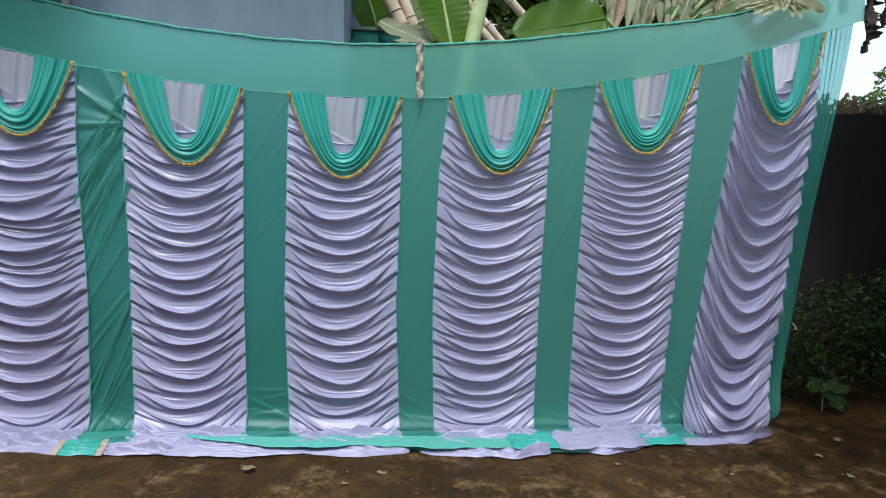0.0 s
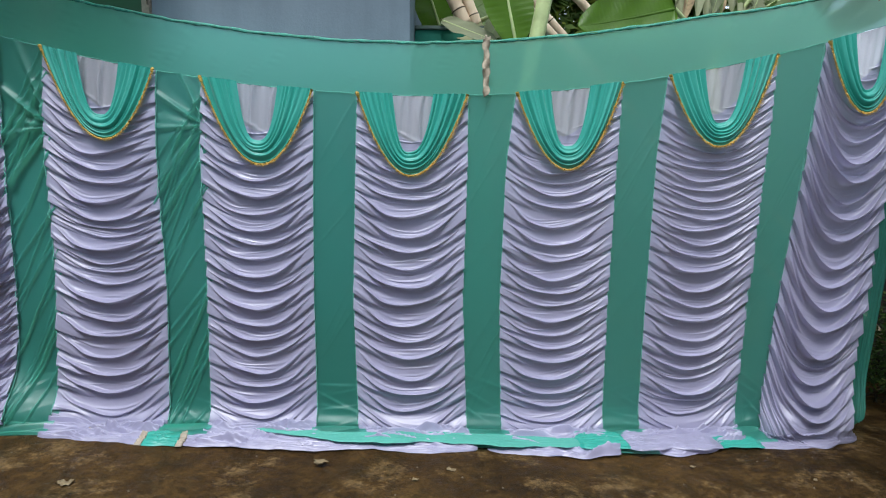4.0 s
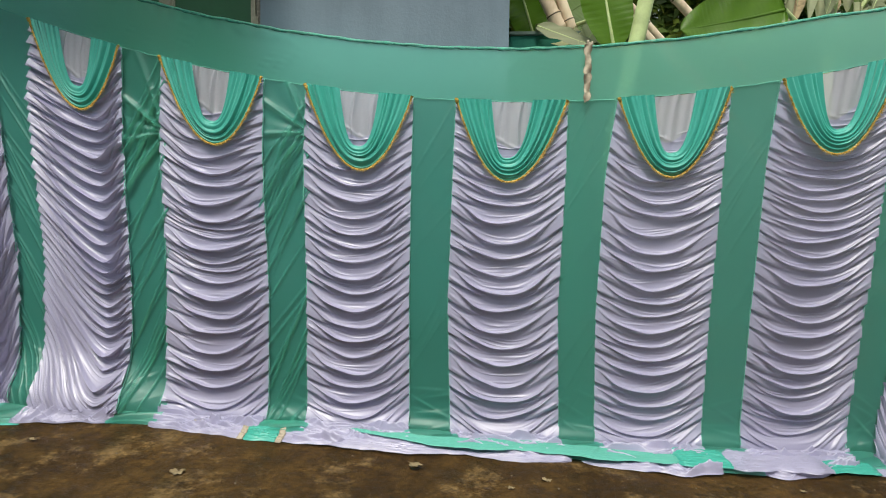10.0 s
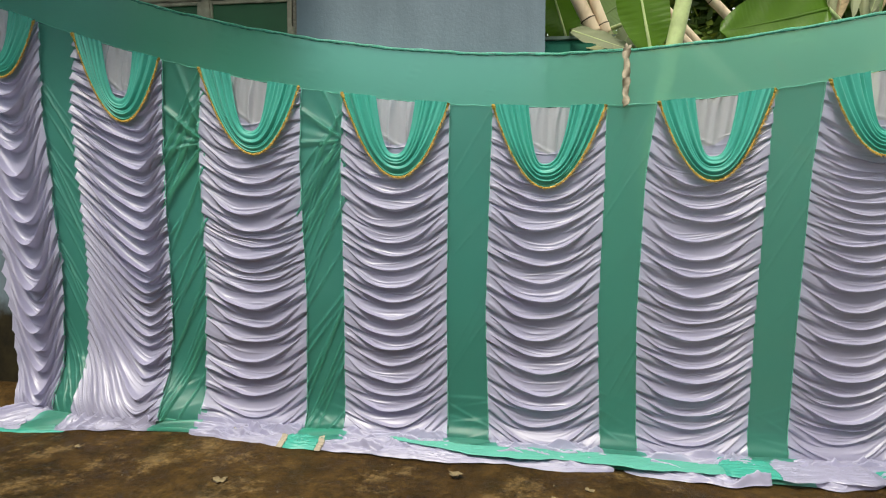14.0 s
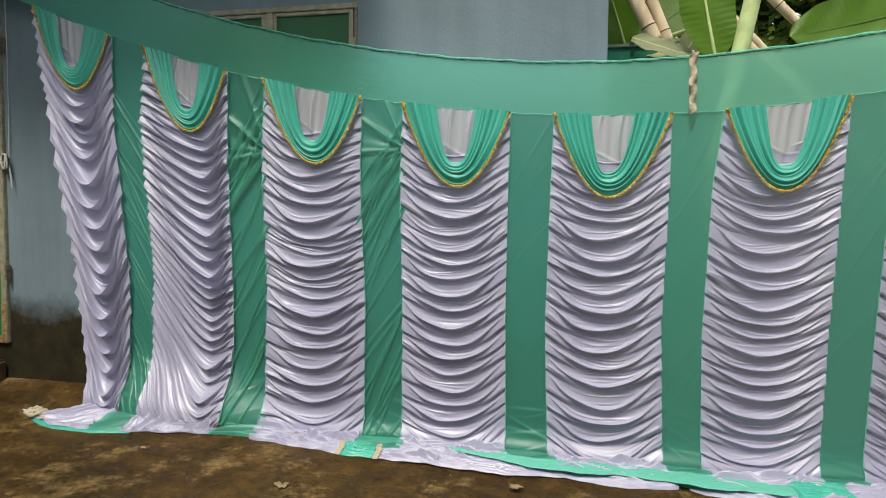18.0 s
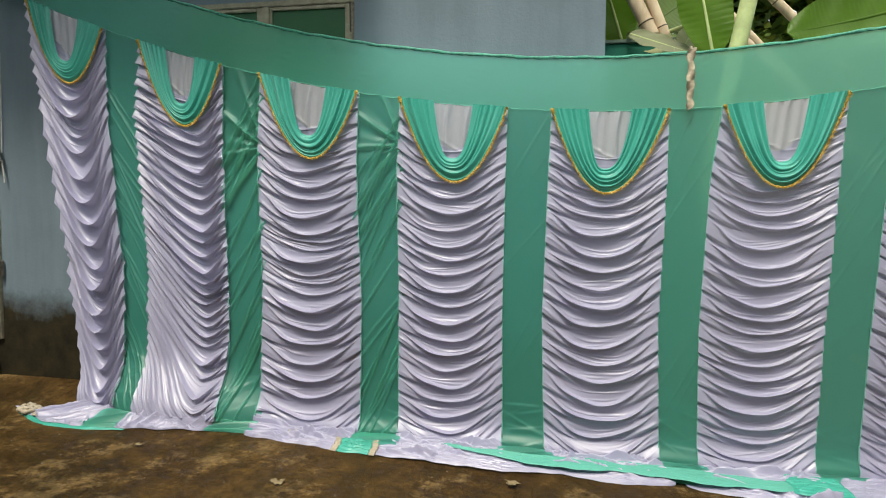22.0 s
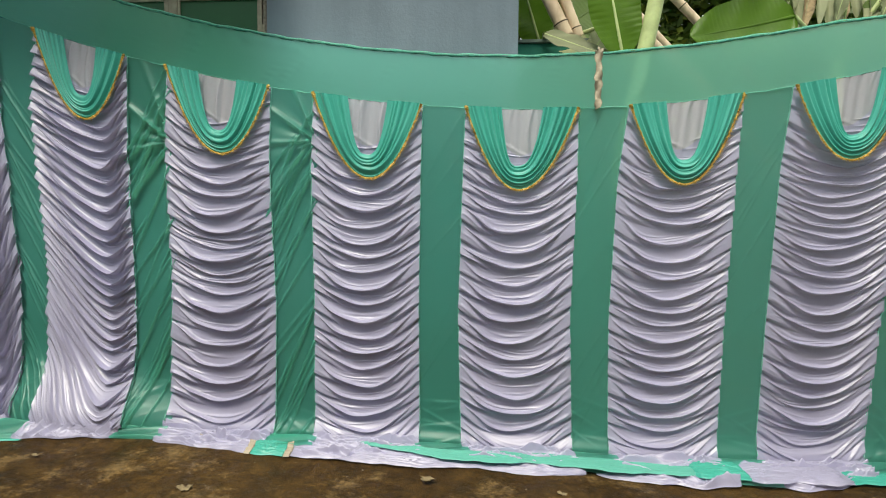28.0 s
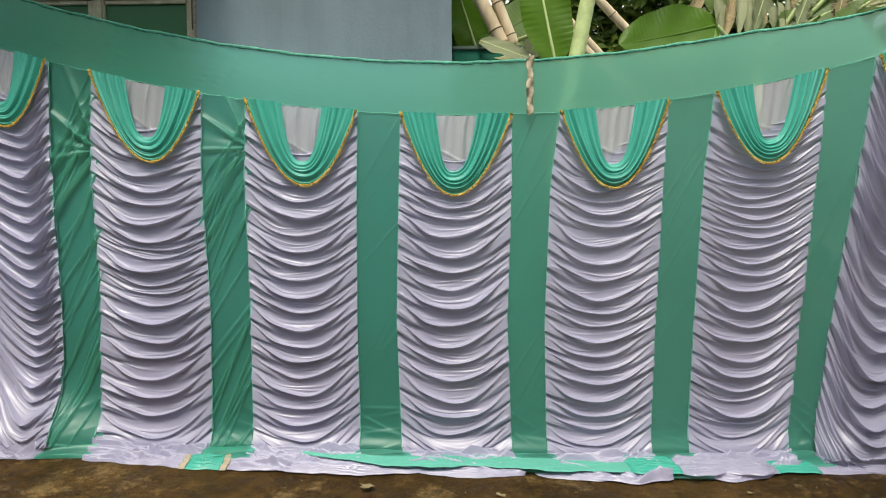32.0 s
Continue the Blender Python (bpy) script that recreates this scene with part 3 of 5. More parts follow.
def green_strip(i, j, seed, tension=0.0):
    rng = np.random.default_rng(seed)
    u, x, y, z, h, fl = sheet_frame(i, j, 64, 420, 40, lambda a: swag_line(a) + 0.004)
    y = y + 0.007
    x = x + (u - 0.5) * 0.064
    d = 0
    for _ in range(27 if i < 6 else 9):
        cz, slope, amp, wid = rng.uniform(0.1, 2.3), rng.uniform(0.8, 1.9) * (-1 if i == 1 else 1), rng.uniform(*((0.003, 0.009) if i == 1 else (0.010, 0.026) if i < 6 else (0.001, 0.003))), rng.uniform(0.006, 0.012)
        cu, span = rng.uniform(0, 1), rng.uniform(0.4, 1.0)
        line = z - cz - slope * (u - 0.5) * (SEAM_TOP[j] - SEAM_TOP[i]) * 1.6
        d = d + amp * np.exp(-(line / np.where(line > 0, wid, 2.0 * wid)) ** 2) * np.exp(-((u - cu) / span) ** 2)
    if tension:
        cx = SEAM_TOP[j] + 0.0
        cz = 1.98
        ang = np.arctan2(z - cz, cx - x + 0.015)
        r = np.hypot(z - cz, cx - x)
        d = d + tension * 0.034 * (np.exp(-(np.sin(ang * 4.5 + 0.6 + 0.5 * np.sin(3 * ang + seed)) / 0.28) ** 2) + 0.25 * np.sin(ang * 13)) * np.exp(-r / 0.32) * smooth01(0.0, 0.05, r)
    edge = np.minimum(u, 1 - u)
    hang = 1 - smooth01(0, 0.3, fl)
    for _ in range(7):
        hz, slope, cu, span, amp = rng.uniform(0.0, 0.16), rng.uniform(-0.9, 0.9), rng.uniform(0, 1), rng.uniform(0.2, 0.5), rng.uniform(0.002, 0.006)
        line = h - hz - 0.12 * slope * (u - 0.5)
        d = d + hang * amp * np.exp(-(line / np.where(line > 0, 0.005, 0.014)) ** 2) * np.exp(-((u - cu) / span) ** 2)
    y2 = y - d * hang + 0.003 * np.exp(-edge / 0.05) * hang
    z2 = z + smooth01(0, 0.2, fl) * (1 - smooth01(0.9, 1, fl)) * (0.012 * np.abs(np.sin(7 * fl + 3 * u + seed)) + 0.012)
    x2 = x
    z2 = np.maximum(z2, ground_z(x2, y2) + 0.008)
    for c in (7, -8):
        edge_path = np.stack([x2[:420:7, c], y2[:420:7, c] - 0.016, z2[:420:7, c]], -1)
        tagged(adopt(tube("seam", edge_path, 0.0030, SEAM, sides=5)), "pale stitched seam")
    return adopt(grid_object("green_strip", np.stack([x2, y2, z2], -1), STRIP))


for k in range(8):
    white_panel(k)
for k in range(7):
    green_strip(2 * k + 1, 2 * k + 2, 40 + k, tension=1.0 if k in (1, 2) else 0.0)


def end_strip():
    """The loose green edge past the last panel, gathered in long upright folds."""
    u, x, y, z, h, fl = sheet_frame(15, 16, 40, 200, 12, lambda a: swag_line(a) + 0.004)
    folds = (0.004 + 0.010 * smooth01(0.7, 1, h)) * np.sin(u * 43 + 2.0 * h) * smooth01(0, 0.3, u) + 0.003 * np.sin(u * 51 + 5 * h) + 0.010 * np.exp(-((u - 0.55 - 0.2 * np.sin(3 * h)) / 0.12) ** 2) * (1 - smooth01(0.4, 0.7, h))
    P = np.stack([x + 0.01 * np.sin(9 * h) * u, y + folds + 0.05 * u + 0.03, z + 0.04 * u ** 2 * (1 - smooth01(0, 0.1, h))], -1)
    ob = grid_object("end_strip", P[:200], END_NET)
    return adopt(ob)


end_strip()


def top_band():
    xs = np.linspace(-4.3, 3.56, 330)[None, :]
    v = np.linspace(0, 1, 40)[:, None]
    z0, z1 = swag_line(xs), rope_line(xs)
    z = z0 + (z1 - z0) * v
    y = HANG_TOP_Y + 0.012 + 0.015 * np.sin(xs * 1.9 + 0.6) + 0 * v
    rng = np.random.default_rng(7)
    d = 0
    for _ in range(60):
        cx, cz, ln, wid, amp, sl = rng.uniform(-3.4, 3.4), rng.uniform(0.1, 0.95), rng.uniform(0.05, 0.14), rng.uniform(0.006, 0.018), rng.uniform(0.002, 0.006), rng.uniform(0.6, 1.6)
        dx, dv = xs - cx, (v - cz) * 0.33
        a, b = (dx * 0.75 + dv * sl), (dx * sl - dv * 0.75)
        d = d + amp * np.exp(-(b / wid) ** 2 - (a / ln) ** 2)
    for i in range(8):
        a, b = (xs + 1.36 - 0.045 * i) * 0.8 + (v - 0.88) * 0.30, (xs + 1.36 - 0.045 * i) * 0.6 - (v - 0.88) * 0.22
        d = d + 0.006 * np.exp(-(a / 0.012) ** 2 - (b / 0.05) ** 2)
    pull = 0.004 * smooth01(0.7, 1, v) * np.sin(xs * 60 + 2 * np.sin(xs * 7)) * (0.5 + 0.5 * np.sin(xs * 3))
    y = y - d - pull
    adopt(grid_object("top_band", np.stack([xs + 0 * v, y, z + 0 * xs], -1), BAND))
    xs = np.linspace(-4.3, 3.56, 700)
    wob = 0.002 * np.sin(xs * 13) + 0.001 * np.sin(xs * 43 + 1)
    path = np.stack([xs, HANG_TOP_Y + 0.008 + 0.015 * np.sin(xs * 1.9 + 0.6), rope_line(xs) + wob], -1)
    rad = 0.0058 + 0.0012 * np.sin(xs * 48 + 3 * np.sin(xs * 2)) + 0.0012 * np.sin(xs * 111)
    adopt(tube("rope_hem", path, rad, ROPE, sides=8))
    path2 = path + np.array([0, -0.004, 0.008]) + np.stack([0 * xs, 0.002 * np.sin(xs * 27), 0.0015 * np.cos(xs * 27)], -1)
    tagged(adopt(tube("hem_piping", path2, 0.0035, BAND, sides=6)), "pale mint piping")
    path3 = np.stack([xs, HANG_TOP_Y + 0.0 + 0.015 * np.sin(xs * 1.9 + 0.6), swag_line(xs) + 0.002 * np.sin(xs * 40)], -1)
    adopt(tube("swag_piping", path3, 0.0025, SEAM, sides=6))


top_band()


def swag(k):
    rng = np.random.default_rng(70 + k)
    xl, xr = SEAM_TOP[2 * k], SEAM_TOP[2 * k + 1]
    wdt = xr - xl
    bottom = (0.45, 0.46, 0.46, 0.465, 0.475, 0.475, 0.47, 0.49)[k]
    mid = 0.5 + (0.0, 0.02, 0.0, 0.0, -0.03, 0.0, 0.0, 0.02)[k]
    na, nb = 120, 96
    a = np.linspace(-1, 1, na)[:, None]
    b = np.linspace(0, 1, nb)[None, :]
    a = np.sign(a) * np.abs(a) ** 0.8
    left = 0.32 + (0.0 - 0.32) * b
    right = 0.69 + (1.0 - 0.69) * b
    depth = (bottom - 0.135) + 0.135 * b
    low = mid + (0.02 * (b - 0.5))
    uu = np.where(a < 0, low + (low - left) * a, low + (right - low) * a)
    zz = -depth * (1 - np.abs(a) ** (2.9 - 0.9 * b ** 0.7))
    x = xl + wdt * uu
    z = swag_line(x) + 0.006 + zz
    top_fade = smooth01(0.0, 0.35, 1 - np.abs(a))
    # uneven pleats: sharp valleys between soft rolls, gathered closer near the top corners
    pleat = 0.0
    for m_ in range(7):
        b0 = (m_ + 0.5 + rng.uniform(-0.4, 0.4)) / 7
        line = b0 + 0.05 * rng.uniform(-1, 1) * np.sin(2.2 * a + rng.uniform(0, 6)) + 0.05 * rng.uniform(-1, 1) * a
        side = rng.uniform(-1, 1)
        keep = 0.35 + 0.65 * smooth01(-0.9, 0.6, side * a + rng.uniform(-0.2, 0.5))
        t_ = (b - line) / rng.uniform(0.028, 0.065)
        pleat = pleat + rng.uniform(0.5, 1.0) * keep * np.where(t_ < 0, np.exp(-(t_ / 1.8) ** 2), np.exp(-(t_ / 0.8) ** 2))
    fine = 0.5 + 0.5 * np.sin(70 * b + 4 * a + k + 2 * np.sin(3 * a))
    depth_y = 0.030 + 0.032 * np.sin(np.pi * np.clip(b, 0, 1)) ** 0.6 * (0.4 + 0.6 * top_fade) - 0.032 * pleat * (0.45 + 0.55 * np.abs(a) ** 0.6) + 0.0014 * fine * (1 - top_fade)
    y = hang_y(x, 1.0) - 0.75 * depth_y - 0.016
    sw = adopt(grid_object("swag", np.stack([x, y, z], -1), MINT))
    tagged(sw, "pleated mint satin swag")
    # gold fringe along the lower edge
    ox, oy, oz = x[:, -1], y[:, -1] - 0.004, z[:, -1] - 0.006
    n = 520
    t = np.linspace(0, na - 1, n)
    px, py, pz = (np.interp(t, np.arange(na), v) for v in (ox, oy, oz))
    jit = rng.normal(0, 0.0012, (n, 3))
    rad = 0.0042 + 0.0008 * np.abs(rng.normal(0, 1, n)).clip(0, 1.6) + 0.0012 * np.sin(t * 0.9 + k) ** 2 + 0.006 * (np.exp(-((t / na - 0.0) / 0.02) ** 2) + np.exp(-((t / na - 1.0) / 0.02) ** 2))
    fringe = tube("gold_fringe", np.stack([px, py, pz], -1) + jit, rad, GOLD, sides=6, flat=1.0)
    fringe.parent = sw
    tagged(fringe, "gold tinsel fringe")
    m = 620
    tt = rng.uniform(0, na - 1, m)
    bx, by, bz = (np.interp(tt, np.arange(na), v) for v in (ox, oy, oz))
    out = np.sign(tt - (na - 1) / 2) * np.minimum(1, np.abs(tt - (na - 1) / 2) / 40)
    L = rng.uniform(0.008, 0.021, m)
    dx, dz = L * (0.75 * out + rng.normal(0, 0.35, m)), -L * (0.75 + rng.normal(0, 0.25, m))
    wv = 0.0011
    V = np.stack([np.stack([bx - wv, by - 0.004, bz], -1), np.stack([bx + wv, by - 0.004, bz + 0.001], -1), np.stack([bx + dx, by - 0.006 + rng.normal(0, 0.003, m), bz + dz], -1)], 1).reshape(-1, 3)
    tinsel = mesh_object("tinsel", V, np.arange(3 * m).reshape(-1, 3), GOLD, sw, smooth=False)
    tagged(tinsel, "loose gold tinsel threads", kind="stuff")


for k in range(8):
    swag(k)


# ---- cloth lying along the hem ----
def flat_roll(name, x0, x1, y_of, width, height, material, seed, taper=0.0, parent=None, lift=0.0, ends=(0.06, 0.06), ridge=1.0):
    """A soft wrinkled band of cloth lying along the ground, with wandering edges."""
    n = max(24, int(abs(x1 - x0) * 130))
    xs = np.linspace(x0, x1, n)[:, None]
    t = np.linspace(0, 1, n)[:, None]
    v = np.linspace(-1, 1, 54)[None, :]
    length = abs(x1 - x0)
    cap = np.clip(t * length / max(ends[0], 1e-4), 0, 1) ** 0.5 * np.clip((1 - t) * length / max(ends[1], 1e-4), 0, 1) ** 0.5
    wd = 0.5 * width * (1 - taper * (1 - smooth01(0, 0.5, t))) * (0.25 + 0.75 * cap)
    front = 1 + 0.16 * np.sin(xs * 7 + seed) + 0.10 * np.sin(xs * 19 + 2 * seed) + 0.05 * np.sin(xs * 47)
    back = 1 + 0.14 * np.sin(xs * 6 + 3 * seed) + 0.08 * np.sin(xs * 23 + seed)
    yy = y_of(xs) + wd * v * np.where(v < 0, front, back)
    body = (1 - np.abs(v) ** 3.0) ** 0.6
    ph = 7.5 * max(1.0, width / 0.11) * v + 1.3 * np.sin(xs * 3.1 + seed) + 0.6 * np.sin(xs * 8 + 2 * v + seed) + 0.25 * np.sin(xs * 21)
    rid = np.exp(-(np.sin(ph) / 0.34) ** 2) + 0.7 * np.exp(-(np.sin(ph * 1.7 + xs * 5 + 1.5 * np.sin(xs * 13 + seed)) / 0.3) ** 2)
    thin = np.exp(-(np.sin(2.6 * ph + 2.1 * np.sin(xs * 6 + seed) + 0.8 * np.sin(xs * 17)) / 0.3) ** 2) * (0.5 + 0.5 * np.sin(xs * 11 + 4 * v + seed))
    zz = ground_z(xs, yy) + 0.006 + lift * cap + height * cap * body * (0.45 + 0.38 * ridge * rid + 0.22 * thin)
    ob = grid_object(name, np.stack([xs + 0.010 * np.sin(v * 3 + seed) * cap, yy, zz], -1), material)
    return adopt(ob, parent or curtain)


def roll_y(x):
    return 3.725 + 0.02 * np.sin(3 * np.asarray(x)) + 0.03 * smooth01(-1.4, -1.75, x)


def ribbon_y(x):
    x = np.asarray(x, float)
    return 3.83 - 0.07 * smooth01(-0.7, 0.0, x) + 0.03 * smooth01(0.1, 0.7, x) + 0.008 * np.sin(4.4 * x)


Z = (0.0, 0.0)
tagged(flat_roll("rolled_hem", -1.70, -1.262, roll_y, 0.15, 0.042, WHITE, 3, ends=(0.12, 0)), "white rolled hem")
tagged(flat_roll("hem_cuff", -1.268, -1.230, roll_y, 0.165, 0.047, CUFF, 3, ends=Z), "beige tape cuff")
tagged(flat_roll("rolled_hem", -1.235, -1.025, roll_y, 0.16, 0.044, MINT, 3, ends=Z), "mint rolled hem")
tagged(flat_roll("hem_cuff", -1.030, -0.992, roll_y, 0.165, 0.048, CUFF, 3, ends=Z), "beige tape cuff")
tagged(flat_roll("rolled_hem", -0.998, 0.16, lambda x: roll_y(x) - 0.010 * smooth01(-0.9, -0.5, x), 0.14, 0.036, WHITE, 3, ends=(0, 0.5)), "white rolled hem")
tagged(flat_roll("folded_ribbon", -1.62, -0.86, lambda x: 3.845 + 0.02 * np.sin(5 * np.asarray(x)), 0.06, 0.016, MINT, 28, taper=0.5, lift=0.030, ends=(0.2, 0.2), ridge=0.4), "narrow mint ribbon end")
tagged(flat_roll("hem_flap", 0.06, 0.70, lambda x: 3.695 + 0.25 * (np.asarray(x) - 0.36) ** 2, 0.095, 0.020, WHITE, 19, ends=(0.25, 0.2)), "white flap")
tagged(flat_roll("hem_flap", 0.76, 1.42, lambda x: 3.715 + 0.25 * (np.asarray(x) - 1.10) ** 2, 0.12, 0.024, WHITE, 9, ends=(0.2, 0.25)), "white flap")
tagged(flat_roll("folded_ribbon", -0.82, 1.36, ribbon_y, 0.165, 0.022, RIBBON, 8, taper=0.8, lift=0.038, ends=(0.3, 0.08), ridge=0.35), "mint folded ribbon")
tagged(flat_roll("folded_ribbon", 1.27, 1.64, lambda x: 3.83 + 0.0 * np.asarray(x), 0.22, 0.030, MINT, 23, lift=0.034, ends=(0.05, 0.06), ridge=0.9), "mint gathered end")
tagged(flat_roll("hem_flap", 1.54, 2.20, lambda x: 3.815 + 0.35 * (np.asarray(x) - 1.84) ** 2, 0.27, 0.034, WHITE, 10, lift=0.040, ends=(0.10, 0.12), ridge=0.9), "white flap")
tagged(flat_roll("folded_ribbon", 2.13, 2.46, lambda x: 3.87 + 0.0 * np.asarray(x), 0.17, 0.024, MINT, 25, lift=0.020, ends=(0.04, 0.05), ridge=0.5), "mint gathered end")
tagged(flat_roll("hem_flap", 2.38, 2.82, lambda x: 3.875 + 0.0 * np.asarray(x), 0.12, 0.020, WHITE, 27, lift=0.004, ends=(0.05, 0.2)), "white flap")
tagged(flat_roll("hem_edge", -3.54, -2.66, lambda x: 3.635 + 0.13 * smooth01(-3.1, -3.6, x) + 0.03 * smooth01(-2.9, -2.65, x), 0.06, 0.016, MINT, 13, taper=0.3, ends=(0.2, 0.3), ridge=1.2), "mint hem edge")


def knot(x, y, seed):
    rng = np.random.default_rng(seed)
    a = np.linspace(0, 4 * np.pi, 60)
    path = np.stack([x + 0.028 * np.cos(a) + 0.008 * np.sin(3 * a), y + 0.014 * np.sin(a), ground_z(x, y) + 0.045 + 0.012 * np.sin(1.5 * a)], -1)
    ob = adopt(tube("knot", path, 0.007, CUFF, sides=8))
    tagged(ob, "knotted grey-beige cord")


knot(-1.55, 3.78, 1)


def twisted_tie():
    """A dry ribbon looped over the rope and twisted."""
    n, half = 120, 0.025
    t = np.linspace(0, 1, n)
    z0 = float(rope_line(0.75)) + 0.014
    z = z0 - t * 0.335
    ang = 0.45 * np.arcsin(np.sin(20 * t + 0.5))
    cx = 0.752 + 0.002 * np.arcsin(np.sin(20 * t + 1.2))
    cy = HANG_TOP_Y - 0.022 + 0.004 * np.sin(11 * t)
    w = half * (0.85 + 0.12 * np.arcsin(np.sin(13 * t + 1))) * (1 - 0.35 * smooth01(0.9, 1, t))
    k = np.linspace(-1, 1, 5)
    P = np.stack([cx[:, None] + w[:, None] * np.cos(ang)[:, None] * k, cy[:, None] - w[:, None] * np.sin(ang)[:, None] * k - 0.003 * (1 - k ** 2), z[:, None] + 0.006 * k], -1)
    ob = grid_object("twisted_tie", P, DRYTIE)
    md = ob.modifiers.new("thick", "SOLIDIFY")
    md.thickness = 0.003
    tagged(ob, "twisted cream cloth strip knotted over the curtain's rope", "cloth strip")
    hook = np.linspace(0, np.pi, 14)
    tube("loop", np.stack([0.752 + 0 * hook, HANG_TOP_Y + 0.006 + 0.026 * np.cos(hook), z0 + 0.016 * np.sin(hook)], -1), 0.007, DRYTIE, ob, sides=6)


twisted_tie()

# ---- the house ----
WALL_Y = 4.14


def wall_with_openings(name, xs, zs, holes, y0, y1, material):
    """A wall of cells; holes lists the (column, row) cells left open."""
    bm = bmesh.new()
    V = {}

    def v(i, j, k):
        if (i, j, k) not in V:
            V[i, j, k] = bm.verts.new((xs[i], (y0, y1)[k], zs[j]))
        return V[i, j, k]

    nx, nz = len(xs) - 1, len(zs) - 1
    solid = {(i, j) for i in range(nx) for j in range(nz)} - set(holes)
    for i, j in solid:
        bm.faces.new([v(i, j, 0), v(i + 1, j, 0), v(i + 1, j + 1, 0), v(i, j + 1, 0)])
        bm.faces.new([v(i, j, 1), v(i, j + 1, 1), v(i + 1, j + 1, 1), v(i + 1, j, 1)])
        for (di, dj), (a, b) in {(-1, 0): ((0, 0), (0, 1)), (1, 0): ((1, 1), (1, 0)), (0, -1): ((1, 0), (0, 0)), (0, 1): ((0, 1), (1, 1))}.items():
            if (i + di, j + dj) not in solid:
                bm.faces.new([v(i + a[0], j + a[1], 0), v(i + b[0], j + b[1], 0), v(i + b[0], j + b[1], 1), v(i + a[0], j + a[1], 1)])
    bmesh.ops.recalc_face_normals(bm, faces=bm.faces[:])
    me = bpy.data.meshes.new(name)
    bm.to_mesh(me)
    bm.free()
    me.materials.append(material)
    return new(name, me)


WIN = (-2.42, -1.285, 1.75, 2.955)
DOOR = (-5.02, -4.02, 0.60, 3.05)
hw = wall_with_openings("wall_north", [-8, DOOR[0], DOOR[1], WIN[0], WIN[1], 0.295], [-0.2, DOOR[2], WIN[2], WIN[3], DOOR[3], 3.7], [(1, 1), (1, 2), (1, 3), (3, 2)], WALL_Y, WALL_Y + 0.18, BLUE_WALL)
tagged(hw, "pale blue plastered house wall with black moss along its foot", "wall", kind="structure")
for nm, lo, hi in (("wall_east", (0.115, WALL_Y + 0.18, -0.2), (0.295, 8.5, 3.7)), ("wall_back", (-8, 8.5, -0.2), (0.295, 8.68, 3.7)), ("wall_west", (-8, WALL_Y + 0.18, -0.2), (-7.82, 8.5, 3.7))):
    h = part(nm, box_bm(lo, hi), BLUE_WALL, None)
    tagged(h, "pale blue plastered house wall, weathered", "wall", kind="structure")
roof = part("ceiling", box_bm((-8.2, WALL_Y - 0.04, 3.70), (0.34, 8.8, 3.82)), STEP, None)
tagged(roof, "flat grey concrete roof slab of the house", "roof", kind="structure")

# assumed slab above the view, added to darken wall and curtain at left
shade_slab = part("ceiling", box_bm((-8.2, 3.18, 3.70), (-1.2, WALL_Y - 0.05, 3.80)), STEP, None)
tagged(shade_slab, "assumed porch slab, out of view, added to shade the left end", "roof", kind="structure")


def bar(name, lo, hi, material, parent, label="", bevel=0.004):
    ob = part(name, box_bm(lo, hi, bevel), material, None, label)
    return adopt(ob, parent)


def window():
    x0, x1, z0, z1 = WIN
    w = empty("window_1", (x0 + x1) / 2, WALL_Y, z0)
    tagged(w, "closed dark green window shutters in a cream metal frame", "window", kind="structure")
    y = WALL_Y
    bar("window_frame", (x0, y - 0.012, z1 - 0.035), (x1, y + 0.05, z1), FRAME, w)
    bar("window_frame", (x0, y - 0.012, z0), (x1, y + 0.05, z0 + 0.035), FRAME, w)
    bar("window_frame", (x0, y - 0.012, z0 + 0.036), (x0 + 0.035, y + 0.05, z1 - 0.036), FRAME, w)
    bar("window_frame", (x1 - 0.022, y - 0.010, z0 + 0.036), (x1, y + 0.05, z1 - 0.036), STEEL, w, "dark grey side post")
    xm = -1.90
    bar("mullion", (xm - 0.028, y - 0.014, z0 + 0.036), (xm + 0.028, y + 0.05, z1 - 0.036), FRAME, w)
    for a, b in ((x0 + 0.037, xm - 0.030), (xm + 0.030, x1 - 0.030)):
        leaf = bar("shutter", (a, y + 0.012, z0 + 0.04), (b, y + 0.030, z1 - 0.04), SHUTTER, w, "dark green shutter leaf", 0.002)
        for lo, hi in (((b - 0.030, y - 0.006, z0 + 0.04), (b, y + 0.012, z1 - 0.04)), ((a, y - 0.006, z0 + 0.04), (a + 0.014, y + 0.012, z1 - 0.04)), ((a + 0.016, y - 0.006, z1 - 0.062), (b - 0.032, y + 0.012, z1 - 0.04))):
            st = part("stile", box_bm(lo, hi, 0.002), FRAME, None)
            st.parent = leaf
    for z in (2.68, 1.98):
        bar("hinge", (x1 - 0.034, y - 0.022, z - 0.05), (x1 - 0.010, y - 0.008, z + 0.05), FRAME, w, "cream hinge")


window()


